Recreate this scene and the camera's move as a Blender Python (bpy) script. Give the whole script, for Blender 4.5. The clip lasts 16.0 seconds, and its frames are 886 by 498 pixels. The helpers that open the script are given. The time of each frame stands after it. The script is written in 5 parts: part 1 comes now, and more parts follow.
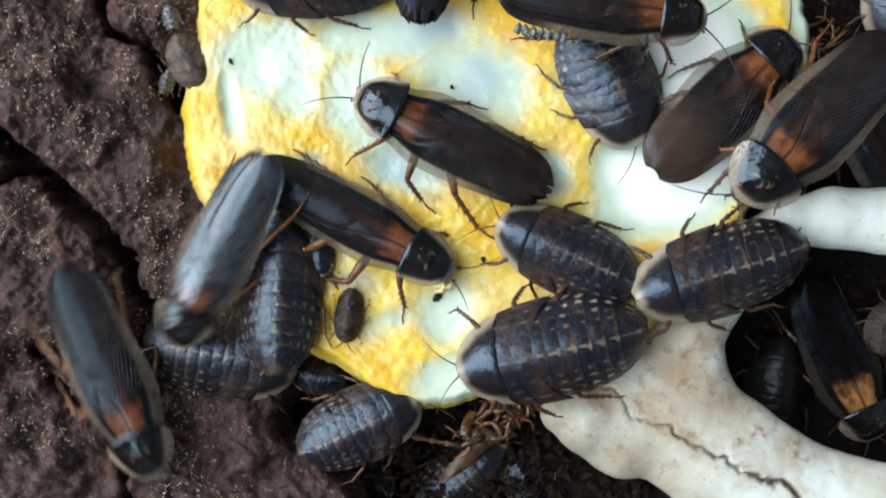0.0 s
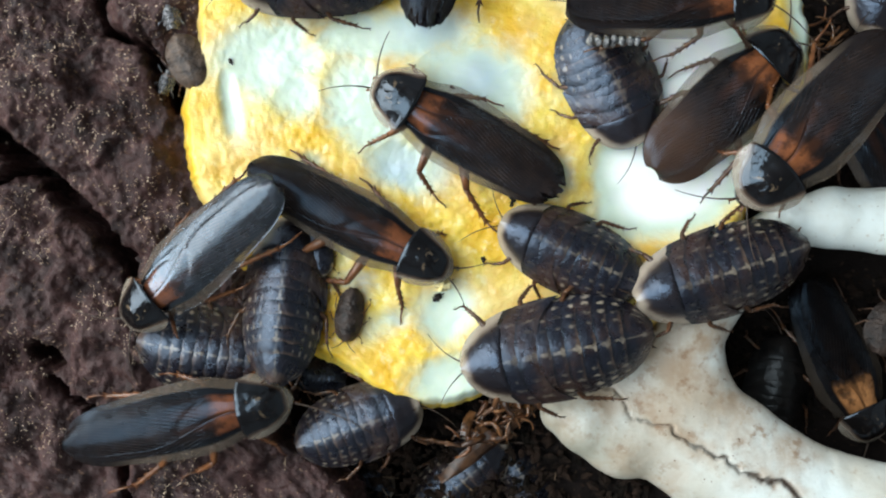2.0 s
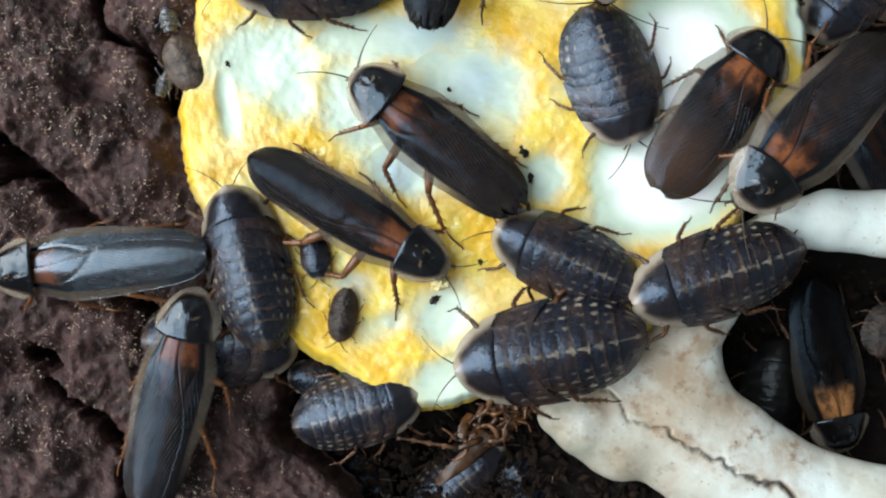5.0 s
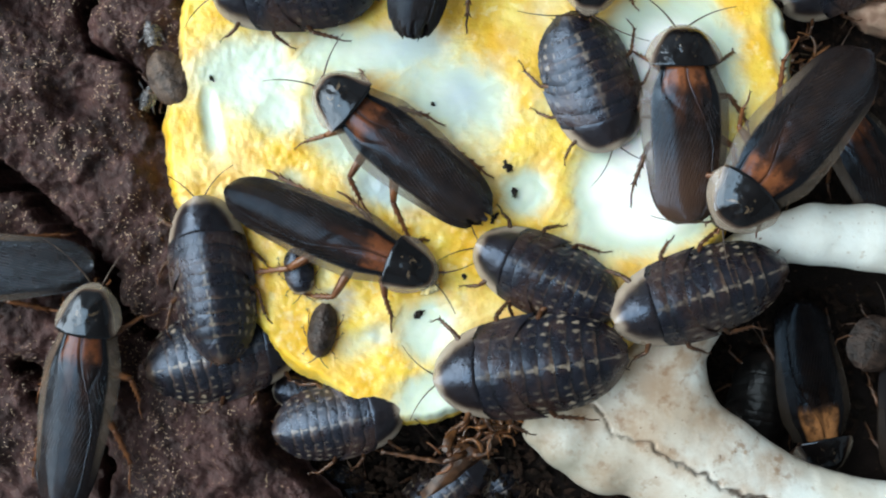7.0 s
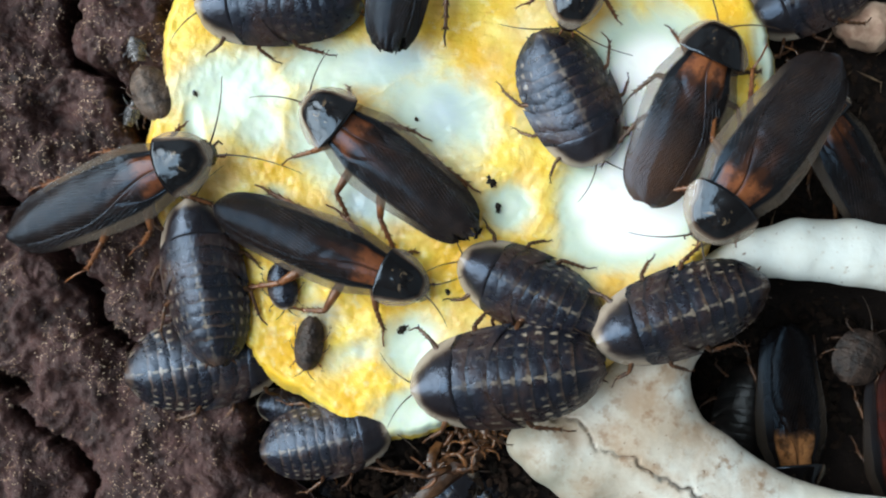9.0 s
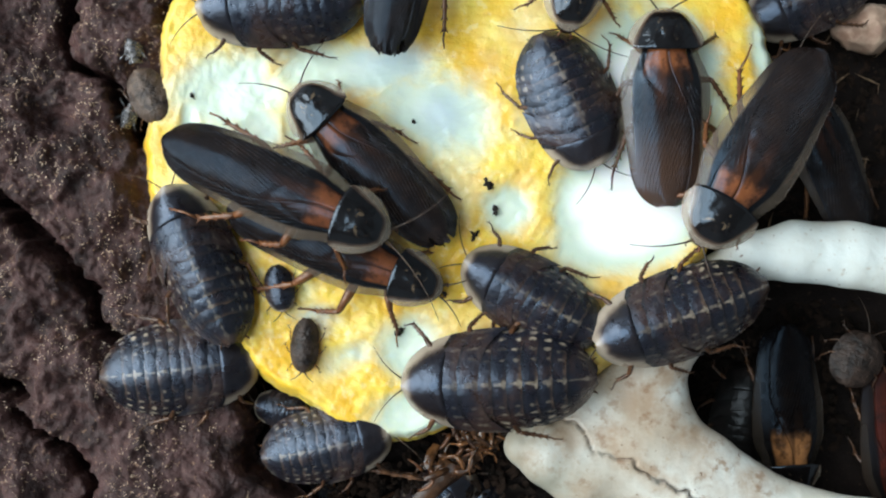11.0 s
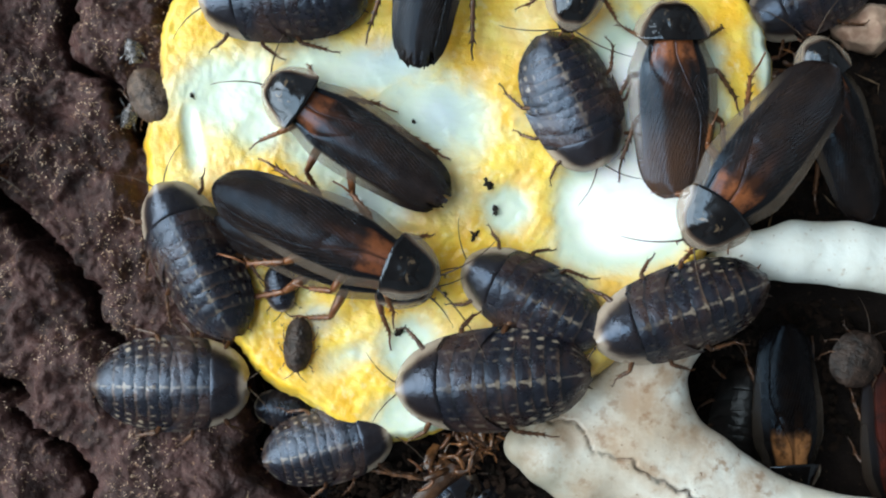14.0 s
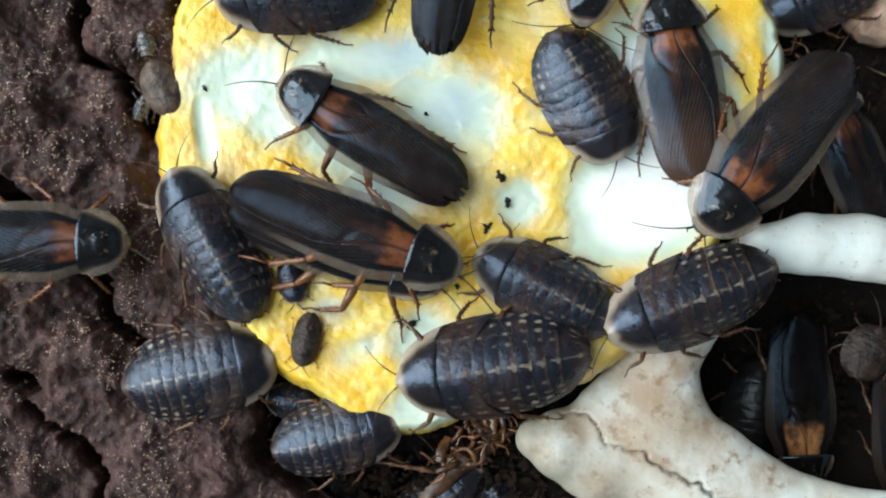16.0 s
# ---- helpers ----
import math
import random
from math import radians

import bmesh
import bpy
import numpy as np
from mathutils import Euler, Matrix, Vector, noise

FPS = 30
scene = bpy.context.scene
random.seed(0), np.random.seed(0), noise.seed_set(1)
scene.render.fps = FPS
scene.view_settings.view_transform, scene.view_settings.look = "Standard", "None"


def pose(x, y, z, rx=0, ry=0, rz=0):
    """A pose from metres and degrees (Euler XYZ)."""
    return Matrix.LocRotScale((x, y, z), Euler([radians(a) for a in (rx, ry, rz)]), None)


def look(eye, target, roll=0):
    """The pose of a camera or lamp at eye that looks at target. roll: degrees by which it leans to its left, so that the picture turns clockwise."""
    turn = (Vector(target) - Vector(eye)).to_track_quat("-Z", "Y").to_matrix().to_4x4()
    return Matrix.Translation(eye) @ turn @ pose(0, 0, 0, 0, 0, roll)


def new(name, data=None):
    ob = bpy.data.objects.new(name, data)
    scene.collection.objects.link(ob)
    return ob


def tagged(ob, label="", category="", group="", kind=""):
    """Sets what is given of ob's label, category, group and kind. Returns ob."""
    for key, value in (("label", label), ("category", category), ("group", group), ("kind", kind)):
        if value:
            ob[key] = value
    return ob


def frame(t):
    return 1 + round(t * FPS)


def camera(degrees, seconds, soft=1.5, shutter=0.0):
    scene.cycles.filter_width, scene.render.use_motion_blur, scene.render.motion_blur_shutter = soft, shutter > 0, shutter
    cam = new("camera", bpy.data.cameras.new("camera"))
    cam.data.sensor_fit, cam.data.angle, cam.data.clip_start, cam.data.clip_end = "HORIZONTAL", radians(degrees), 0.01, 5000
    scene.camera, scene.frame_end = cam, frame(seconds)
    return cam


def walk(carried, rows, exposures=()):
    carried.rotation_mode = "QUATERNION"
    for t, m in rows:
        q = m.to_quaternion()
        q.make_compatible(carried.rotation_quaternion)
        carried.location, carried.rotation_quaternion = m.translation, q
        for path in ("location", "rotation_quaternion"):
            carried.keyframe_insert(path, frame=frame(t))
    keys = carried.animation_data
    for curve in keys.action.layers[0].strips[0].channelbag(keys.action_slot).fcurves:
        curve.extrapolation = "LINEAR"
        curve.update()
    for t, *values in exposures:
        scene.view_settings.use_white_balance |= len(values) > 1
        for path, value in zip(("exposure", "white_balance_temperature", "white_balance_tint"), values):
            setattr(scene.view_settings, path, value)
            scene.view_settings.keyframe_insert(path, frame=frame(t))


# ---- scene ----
cam = camera(50, 16.0, soft=2.1, shutter=0.5)
walk(cam, [
    (0, pose(-0.00000, 0.00000, 0.20176)),
    (4.2, pose(-0.00000, 0.00000, 0.20176)),
    (4.6, pose(0.00023, 0.00012, 0.20176)),
    (5.4, pose(0.00116, 0.00105, 0.20176)),
    (6.3, pose(0.00279, 0.00245, 0.20176)),
    (6.5, pose(0.00314, 0.00279, 0.20176)),
    (7, pose(0.00396, 0.00349, 0.20176)),
    (7.5, pose(0.00477, 0.00431, 0.20176)),
    (8, pose(0.00559, 0.00512, 0.20176)),
    (8.5, pose(0.00652, 0.00582, 0.20176)),
    (9, pose(0.00734, 0.00664, 0.20176)),
    (9.2, pose(0.00757, 0.00687, 0.20176)),
    (9.7, pose(0.00792, 0.00710, 0.20176)),
    (11.3, pose(0.00792, 0.00710, 0.20176)),
    (14.0, pose(0.00792, 0.00710, 0.20176)),
    (14.2, pose(0.00774, 0.00704, 0.20176)),
    (14.5, pose(0.00739, 0.00693, 0.20176)),
    (15, pose(0.00669, 0.00646, 0.20176)),
    (15.5, pose(0.00594, 0.00600, 0.20176)),
    (16, pose(0.00536, 0.00553, 0.20176)),
], exposures=[(0, 0.09), (16, 0.09)])

# ---- world and light: daylight from window and skylight of an added, unseen room ----
world = bpy.data.worlds.new("world")
scene.world = world
world.use_nodes = True
wn, wl = world.node_tree.nodes, world.node_tree.links
sky = wn.new("ShaderNodeTexSky")
sky.sky_type, sky.sun_disc = "NISHITA", False
sky.sun_elevation, sky.sun_rotation = radians(40), radians(-60)
wl.new(sky.outputs[0], wn["Background"].inputs[0])
wn["Background"].inputs[1].default_value = 0.12
day = new("window_daylight", bpy.data.lights.new("window_daylight", "AREA"))
day.data.shape, day.data.size, day.data.size_y = "RECTANGLE", 2.86, 2.26
day.data.energy, day.data.color = 140, (0.89, 0.97, 0.97)
day.matrix_world = look((-1.99, 0.40, 1.65), (0.0, 0.40, 1.65))
# unseen skylight, added for the sheen on wings tilted to the left
roof = new("skylight_daylight", bpy.data.lights.new("skylight_daylight", "AREA"))
roof.data.shape, roof.data.size, roof.data.size_y = "RECTANGLE", 1.26, 2.66
roof.data.energy, roof.data.color = 60, (0.73, 0.90, 0.98)
roof.matrix_world = pose(-1.245, 0.15, 2.89)

MM = 0.001


# ---- node helpers ----
class Shade:
    """A node material under construction."""

    def __init__(self, name, rough=0.5, spec=0.5, metal=0.0, tint=(1, 1, 1)):
        self.m = bpy.data.materials.new(name)
        self.m.use_nodes = True
        self.n, self.l = self.m.node_tree.nodes, self.m.node_tree.links
        self.b = self.n["Principled BSDF"]
        self.b.inputs["Roughness"].default_value = rough
        self.b.inputs["Specular IOR Level"].default_value = spec
        self.b.inputs["Metallic"].default_value = metal
        self.b.inputs["Specular Tint"].default_value = (*tint, 1)
        self.tc = self.n.new("ShaderNodeTexCoord")
        self.height = None

    def put(self, socket, v):
        if isinstance(v, bpy.types.NodeSocket):
            self.l.new(v, socket)
        else:
            socket.default_value = v

    def math(self, op, a, b=0.0, c=0.0, clamp=False):
        n = self.n.new("ShaderNodeMath")
        n.operation, n.use_clamp = op, clamp
        for i, v in enumerate((a, b, c)):
            self.put(n.inputs[i], v)
        return n.outputs[0]

    def noise(self, scale, detail=4, rough=0.55, stretch=None, distort=0.0):
        n = self.n.new("ShaderNodeTexNoise")
        n.inputs["Scale"].default_value, n.inputs["Detail"].default_value = scale, detail
        n.inputs["Roughness"].default_value, n.inputs["Distortion"].default_value = rough, distort
        self.l.new(self.coord(stretch), n.inputs["Vector"])
        return n.outputs["Fac"]

    def coord(self, stretch=None, turn=0.0):
        if stretch is None:
            return self.tc.outputs["Object"]
        n = self.n.new("ShaderNodeMapping")
        n.inputs["Scale"].default_value = stretch
        n.inputs["Rotation"].default_value = (0, 0, radians(turn))
        self.l.new(self.tc.outputs["Object"], n.inputs["Vector"])
        return n.outputs[0]

    def voronoi(self, scale, feature="F1", stretch=None):
        n = self.n.new("ShaderNodeTexVoronoi")
        n.feature = feature
        n.inputs["Scale"].default_value = scale
        self.l.new(self.coord(stretch), n.inputs["Vector"])
        return n.outputs["Distance"]

    def ramp(self, v, lo, hi, a=0.0, b=1.0):
        n = self.n.new("ShaderNodeMapRange")
        n.interpolation_type = "SMOOTHSTEP"
        self.put(n.inputs["Value"], v)
        for k, x in (("From Min", lo), ("From Max", hi), ("To Min", a), ("To Max", b)):
            n.inputs[k].default_value = x
        return n.outputs["Result"]

    def mix(self, f, a, b):
        n = self.n.new("ShaderNodeMix")
        n.data_type = "RGBA"
        for s, v in ((n.inputs[0], f), (n.inputs[6], a), (n.inputs[7], b)):
            self.put(s, (*v, 1) if isinstance(v, tuple) else v)
        return n.outputs[2]

    def field(self, name):
        n = self.n.new("ShaderNodeAttribute")
        n.attribute_name = name
        s = self.n.new("ShaderNodeSeparateXYZ")
        self.l.new(n.outputs["Vector"], s.inputs[0])
        return s.outputs

    def random(self):
        return self.n.new("ShaderNodeObjectInfo").outputs["Random"]

    def bump(self, h, dist, strength=1.0):
        n = self.n.new("ShaderNodeBump")
        n.inputs["Distance"].default_value, n.inputs["Strength"].default_value = dist, strength
        self.l.new(h, n.inputs["Height"])
        if self.height:
            self.l.new(self.height, n.inputs["Normal"])
        self.height = n.outputs[0]
        self.l.new(self.height, self.b.inputs["Normal"])

    def done(self, color, rough=None):
        self.put(self.b.inputs["Base Color"], (*color, 1) if isinstance(color, tuple) else color)
        if rough is not None:
            self.put(self.b.inputs["Roughness"], rough)
        return self.m


# ---- materials (object coordinates are in metres) ----
def bark_material():
    s = Shade("cork_bark", 0.6, 0.28)
    c = s.mix(s.ramp(s.noise(170, 4), 0.32, 0.68), (0.022, 0.0105, 0.0098), (0.070, 0.033, 0.030))
    c = s.mix(s.ramp(s.noise(60, 3), 0.45, 0.7, 0, 0.5), c, (0.086, 0.040, 0.036))
    c = s.mix(s.ramp(s.noise(420, 4, 0.6), 0.54, 0.7, 0, 0.6), c, (0.022, 0.010, 0.009))
    grit = s.ramp(s.noise(900, 2, 0.5), 0.64, 0.73)
    c = s.mix(s.math("MULTIPLY", grit, 0.6), c, (0.32, 0.19, 0.12))
    fleck = s.ramp(s.noise(1500, 2, 0.5, (1, 0.35, 1)), 0.70, 0.76)
    c = s.mix(s.math("MULTIPLY", fleck, 0.7), c, (0.45, 0.32, 0.2))
    s.bump(s.noise(150, 4, 0.55), 0.0022, 0.75)
    s.bump(s.noise(420, 5, 0.65), 0.0014, 0.9)
    return s.done(c, s.ramp(s.noise(260, 4), 0.35, 0.7, 0.62, 0.34))


def soil_material():
    s = Shade("dark_soil", 0.9, 0.08)
    c = s.mix(s.noise(180, 6), (0.004, 0.003, 0.003), (0.016, 0.011, 0.009))
    c = s.mix(s.ramp(s.noise(700, 3), 0.62, 0.72), c, (0.045, 0.028, 0.018))
    s.bump(s.noise(400, 6, 0.7), 0.0012)
    return s.done(c)


def food_material():
    s = Shade("moist_fruit", 0.35, 0.5)
    f = s.field("field")
    edge = s.math("ADD", f[0], s.math("MULTIPLY", s.math("SUBTRACT", s.noise(95, 5, 0.6, None, 0.6), 0.5), 0.75))
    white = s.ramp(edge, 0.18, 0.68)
    yellow = s.mix(s.ramp(s.noise(120, 5), 0.3, 0.72), (0.80, 0.44, 0.012), (0.87, 0.64, 0.09))
    yellow = s.mix(s.ramp(s.noise(45, 3), 0.44, 0.68, 0.0, 0.5), yellow, (0.86, 0.77, 0.46))
    yellow = s.mix(s.ramp(s.noise(420, 4), 0.55, 0.70, 0.0, 0.3), yellow, (0.96, 0.91, 0.62))
    yellow = s.mix(s.ramp(s.noise(330, 4), 0.60, 0.75, 0.0, 0.45), yellow, (0.66, 0.30, 0.02))
    yellow = s.mix(s.ramp(s.noise(75, 4), 0.52, 0.70, 0.0, 0.55), yellow, (0.74, 0.37, 0.02))
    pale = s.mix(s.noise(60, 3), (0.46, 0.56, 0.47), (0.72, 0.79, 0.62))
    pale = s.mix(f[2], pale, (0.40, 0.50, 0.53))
    # strong entries turn near white, painting extra brightness into the right end
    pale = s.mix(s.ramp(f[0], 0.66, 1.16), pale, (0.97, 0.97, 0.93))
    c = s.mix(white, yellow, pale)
    brown = s.math("MULTIPLY", s.ramp(s.noise(240, 4), 0.5, 0.68), f[1])
    c = s.mix(brown, c, (0.13, 0.06, 0.02))
    s.bump(s.math("MULTIPLY", s.noise(260, 5, 0.6), s.math("SUBTRACT", 1.0, s.math("MULTIPLY", white, 0.95))), 0.0010, 0.65)
    s.bump(s.noise(700, 3, 0.6), 0.0002, 0.3)
    s.b.inputs["Coat Weight"].default_value = 0.45
    s.b.inputs["Coat Roughness"].default_value = 0.07
    s.l.new(s.height, s.b.inputs["Coat Normal"])
    s.b.inputs["Subsurface Weight"].default_value = 0.25
    s.b.inputs["Subsurface Radius"].default_value = (0.004, 0.003, 0.0015)
    s.b.inputs["Subsurface Scale"].default_value = 0.6
    return s.done(c, s.math("SUBTRACT", 0.55, s.math("MULTIPLY", white, 0.17)))


def bone_material():
    s = Shade("dry_bone", 0.45, 0.45)
    f = s.field("field")
    c = s.mix(s.ramp(s.noise(60, 4), 0.35, 0.7), (0.70, 0.74, 0.71), (0.60, 0.58, 0.51))
    c = s.mix(s.ramp(s.noise(28, 3), 0.46, 0.68, 0, 0.4), c, (0.52, 0.42, 0.30))
    c = s.mix(s.math("MULTIPLY", f[1], s.ramp(s.noise(110, 5, 0.65), 0.32, 0.62, 0.3, 0.9)), c, (0.36, 0.23, 0.135))
    c = s.mix(s.math("MULTIPLY", f[1], s.ramp(s.noise(300, 5, 0.65), 0.52, 0.66, 0.0, 0.75)), c, (0.26, 0.14, 0.07))
    c = s.mix(s.ramp(s.noise(520, 4, 0.6), 0.60, 0.72, 0, 0.45), c, (0.40, 0.28, 0.17))
    c = s.mix(s.ramp(s.noise(850, 2, 0.5), 0.70, 0.75, 0, 0.8), c, (0.16, 0.09, 0.05))
    # grey-olive dirt that also paints the shade on the lower edge
    c = s.mix(s.math("MULTIPLY", f[2], s.ramp(s.noise(90, 5, 0.6), 0.25, 0.65, 0.35, 0.95)), c, (0.27, 0.255, 0.20))
    c = s.mix(s.math("MULTIPLY", f[0], s.ramp(s.noise(220, 4), 0.25, 0.5)), c, (0.045, 0.022, 0.012))
    s.bump(s.noise(600, 5, 0.6), 0.0003, 0.5)
    s.bump(s.noise(150, 3, 0.5), 0.0005, 0.3)
    return s.done(c)


def wing_material(name="wing_case", reach=0.21, dark=(0.075, 0.020, 0.008), light=(0.20, 0.070, 0.028), spec=0.34, rough=0.22, tail=(0.011, 0.007, 0.006), edge=0.85, deep=1.0, coat=0.0, smear=0.16):
    """field: across (0 at the fold, 1 at the outer edge), along (0 base, 1 tip), side."""
    s = Shade(name, rough, spec, 0, (0.52, 0.74, 1.0))
    s.b.inputs["Coat Weight"].default_value = coat
    s.b.inputs["Coat Roughness"].default_value = 0.2
    f = s.field("field")
    wob = s.math("MULTIPLY", s.math("SUBTRACT", s.noise(260, 3), 0.5), 0.13)
    along, across = s.math("ADD", f[1], wob), s.math("ADD", f[0], s.math("MULTIPLY", wob, 0.3))
    base = s.mix(s.noise(300, 4), (0.005 * deep, 0.004 * deep, 0.004 * deep), (0.016 * deep, 0.010 * deep, 0.008 * deep))
    base = s.mix(s.ramp(s.math("ADD", f[1], wob), 0.42, 0.8, 0, 0.6), base, tail)
    base = s.mix(s.ramp(s.noise(90, 3), 0.42, 0.7, 0, 0.28), base, (0.030 * deep, 0.014 * deep, 0.009 * deep))
    patch = s.math("MULTIPLY", s.ramp(s.noise(350, 4, 0.6), 0.34, 0.56, 0.25, 1.0), s.math("MULTIPLY", s.ramp(along, reach, reach * 0.5), s.math("MULTIPLY", s.ramp(across, 0.66, 0.48), s.ramp(f[0], 0.0, 0.09, 0.35, 1.0))))
    streak = s.math("MULTIPLY", s.ramp(along, 0.5, 0.2), s.math("MULTIPLY", s.ramp(across, 0.02, 0.10), s.ramp(across, 0.38, 0.22)))
    rust = s.mix(s.noise(420, 3), dark, light)
    c = s.mix(s.math("MAXIMUM", s.math("MULTIPLY", patch, 0.95), s.math("MULTIPLY", streak, smear)), base, rust)
    shoulder = s.math("MULTIPLY", s.ramp(f[1], 0.55, 0.35), s.math("MULTIPLY", s.ramp(across, 0.52, 0.60), s.ramp(across, 0.86, 0.78)))
    c = s.mix(shoulder, c, (0.006, 0.005, 0.005))
    # the translucent outer margin, broad at the base and fading to the tip
    rim = s.math("MULTIPLY", s.ramp(s.math("SUBTRACT", across, s.math("MULTIPLY", f[1], 0.16)), 0.68, 0.76), s.ramp(f[1], 0.85, 0.45))
    c = s.mix(s.math("MULTIPLY", rim, edge), c, s.mix(s.noise(220, 3), (0.10, 0.072, 0.050), (0.24, 0.185, 0.14)))
    s.put(s.b.inputs["Alpha"], s.math("SUBTRACT", 1.0, s.math("MULTIPLY", rim, 0.75 * edge)))
    # slanting veins over the rear part, joined by fine cross veins
    slant = s.math("MULTIPLY", s.math("SUBTRACT", f[2], s.math("MULTIPLY", f[1], 1.5)), 3.4)

    def wave(v, distort):
        w = s.n.new("ShaderNodeTexWave")
        w.inputs["Scale"].default_value, w.inputs["Distortion"].default_value, w.inputs["Detail"].default_value = 1.0, distort, 1.0
        w.bands_direction = "Y"
        co = s.n.new("ShaderNodeCombineXYZ")
        s.l.new(v, co.inputs[1])
        s.l.new(s.math("MULTIPLY", f[1], 2.0), co.inputs[0])
        s.l.new(co.outputs[0], w.inputs["Vector"])
        return w.outputs["Fac"]
    rear = s.math("MULTIPLY", s.ramp(f[1], 0.18, 0.42), s.ramp(across, 0.80, 0.55, 0.1, 1.0))
    lines = s.ramp(wave(slant, 0.8), 0.74, 0.97)
    cross = s.ramp(wave(s.math("MULTIPLY", s.math("ADD", f[1], s.math("MULTIPLY", f[2], 0.25)), 17.0), 2.5), 0.6, 0.98)
    net = s.math("MULTIPLY", s.math("MAXIMUM", lines, s.math("MULTIPLY", cross, 0.35)), rear)
    s.bump(s.math("MULTIPLY", net, s.ramp(s.noise(120, 2), 0.35, 0.65, 0.45, 1.0)), 0.00045, 0.95)
    s.bump(s.noise(1400, 3), 0.00012, 0.22)
    s.bump(s.noise(160, 3), 0.0007, 0.20)
    c = s.mix(s.math("MULTIPLY", net, s.ramp(s.noise(200, 3), 0.38, 0.68, 0.08, 0.6)), c, (0.085 * deep, 0.050 * deep, 0.034 * deep))
    return s.done(c, s.math("ADD", s.ramp(s.noise(240, 4), 0.3, 0.7, rough - 0.07, rough + 0.07), s.math("MULTIPLY", net, 0.06)))


def shield_material(name="shield", rough=0.05, dark=(0.003, 0.003, 0.003), light=(0.008, 0.006, 0.006), lo=0.93, hi=1.12, spec=0.62, bump=0.0006, tint=(0.72, 0.85, 1.0), clear=0.55):
    """field: distance outwards (pale from lo to hi), along (1 behind), specks."""
    s = Shade(name, rough, spec, 0, tint)
    f = s.field("field")
    wob = s.math("ADD", f[0], s.math("MULTIPLY", s.math("SUBTRACT", s.noise(300, 3), 0.5), 0.20))
    c = s.mix(s.noise(400, 4), dark, light)
    c = s.mix(s.math("MULTIPLY", f[2], s.ramp(s.noise(900, 2), 0.57, 0.64, 0, 0.55)), c, (0.26, 0.18, 0.11))
    c = s.mix(s.ramp(wob, lo - 0.06, hi - 0.02), c, s.mix(s.noise(500, 3), (0.040, 0.024, 0.016), (0.12, 0.075, 0.052)))
    pale = s.ramp(wob, lo + 0.06, hi + 0.05)
    c = s.mix(pale, c, s.mix(s.noise(260, 3), (0.24, 0.185, 0.135), (0.48, 0.40, 0.32)))
    s.put(s.b.inputs["Alpha"], s.math("SUBTRACT", 1.0, s.math("MULTIPLY", pale, clear)))
    s.bump(s.noise(260, 4, 0.55), bump, 0.5)
    s.bump(s.noise(700, 4, 0.6), 0.0002, 0.4)
    return s.done(c, s.ramp(s.noise(200, 3), 0.3, 0.7, rough, rough + 0.13))


def plate_material():
    """field: across (-1..1), along one plate (0..1, 1 behind), spot strength."""
    s = Shade("nymph_plate", 0.3, 0.75, 0, (0.62, 0.77, 1.0))
    f = s.field("field")
    a = s.math("ABSOLUTE", f[0])
    wob = s.math("MULTIPLY", s.math("SUBTRACT", s.noise(520, 3), 0.5), 0.15)
    a2 = s.math("ADD", a, wob)
    f2 = s.math("ADD", f[1], s.math("MULTIPLY", s.math("SUBTRACT", s.noise(380, 3), 0.5), 0.5))

    def dot(at, half, far, mid=0.58):
        across = s.math("POWER", s.math("ABSOLUTE", s.math("DIVIDE", s.math("SUBTRACT", a2, at), half)), 2.0)
        along = s.math("POWER", s.math("ABSOLUTE", s.math("DIVIDE", s.math("SUBTRACT", f2, mid), far)), 2.0)
        return s.ramp(s.math("ADD", across, along), 1.3, 0.15)
    spot = s.math("MAXIMUM", dot(0.84, 0.040, 0.19), s.math("MAXIMUM", s.math("MULTIPLY", s.math("MAXIMUM", dot(0.66, 0.030, 0.24), dot(0.965, 0.03, 0.30)), 0.62), s.math("MULTIPLY", s.math("MAXIMUM", dot(0.0, 0.045, 0.42), dot(0.0, 0.11, 0.13, 0.72)), 0.72)))
    spot = s.math("MAXIMUM", spot, s.math("MULTIPLY", dot(0.46, 0.035, 0.16, 0.6), 0.35))
    spot = s.math("MULTIPLY", spot, f[2])
    spot = s.math("MULTIPLY", spot, s.ramp(s.noise(420, 3), 0.36, 0.60, 0.15, 1.0))
    base = s.mix(s.noise(240, 4), (0.004, 0.004, 0.007), (0.014, 0.012, 0.017))
    base = s.mix(s.ramp(s.noise(110, 4), 0.42, 0.66, 0.0, 0.75), base, (0.044, 0.021, 0.013))
    band = s.math("MULTIPLY", s.ramp(f2, 0.62, 0.86), s.ramp(a2, 0.9, 0.4))
    base = s.mix(s.math("MULTIPLY", s.math("MULTIPLY", band, s.ramp(s.noise(170, 3), 0.35, 0.6, 0.15, 0.75)), f[2]), base, (0.125, 0.075, 0.046))
    seam = s.math("MAXIMUM", s.ramp(f[1], 0.93, 1.0), s.ramp(f[1], 0.24, 0.12))
    base = s.mix(s.math("MULTIPLY", seam, 0.8), base, (0.004, 0.003, 0.003))
    c = s.mix(s.math("MULTIPLY", spot, 0.9), base, s.mix(s.noise(700, 2), (0.20, 0.15, 0.10), (0.50, 0.42, 0.32)))
    s.bump(s.noise(620, 5, 0.65), 0.0003, 0.85)
    s.bump(s.noise(190, 4, 0.6), 0.0010, 0.5)
    return s.done(c, s.ramp(s.noise(380, 5, 0.65), 0.3, 0.7, 0.22, 0.42))


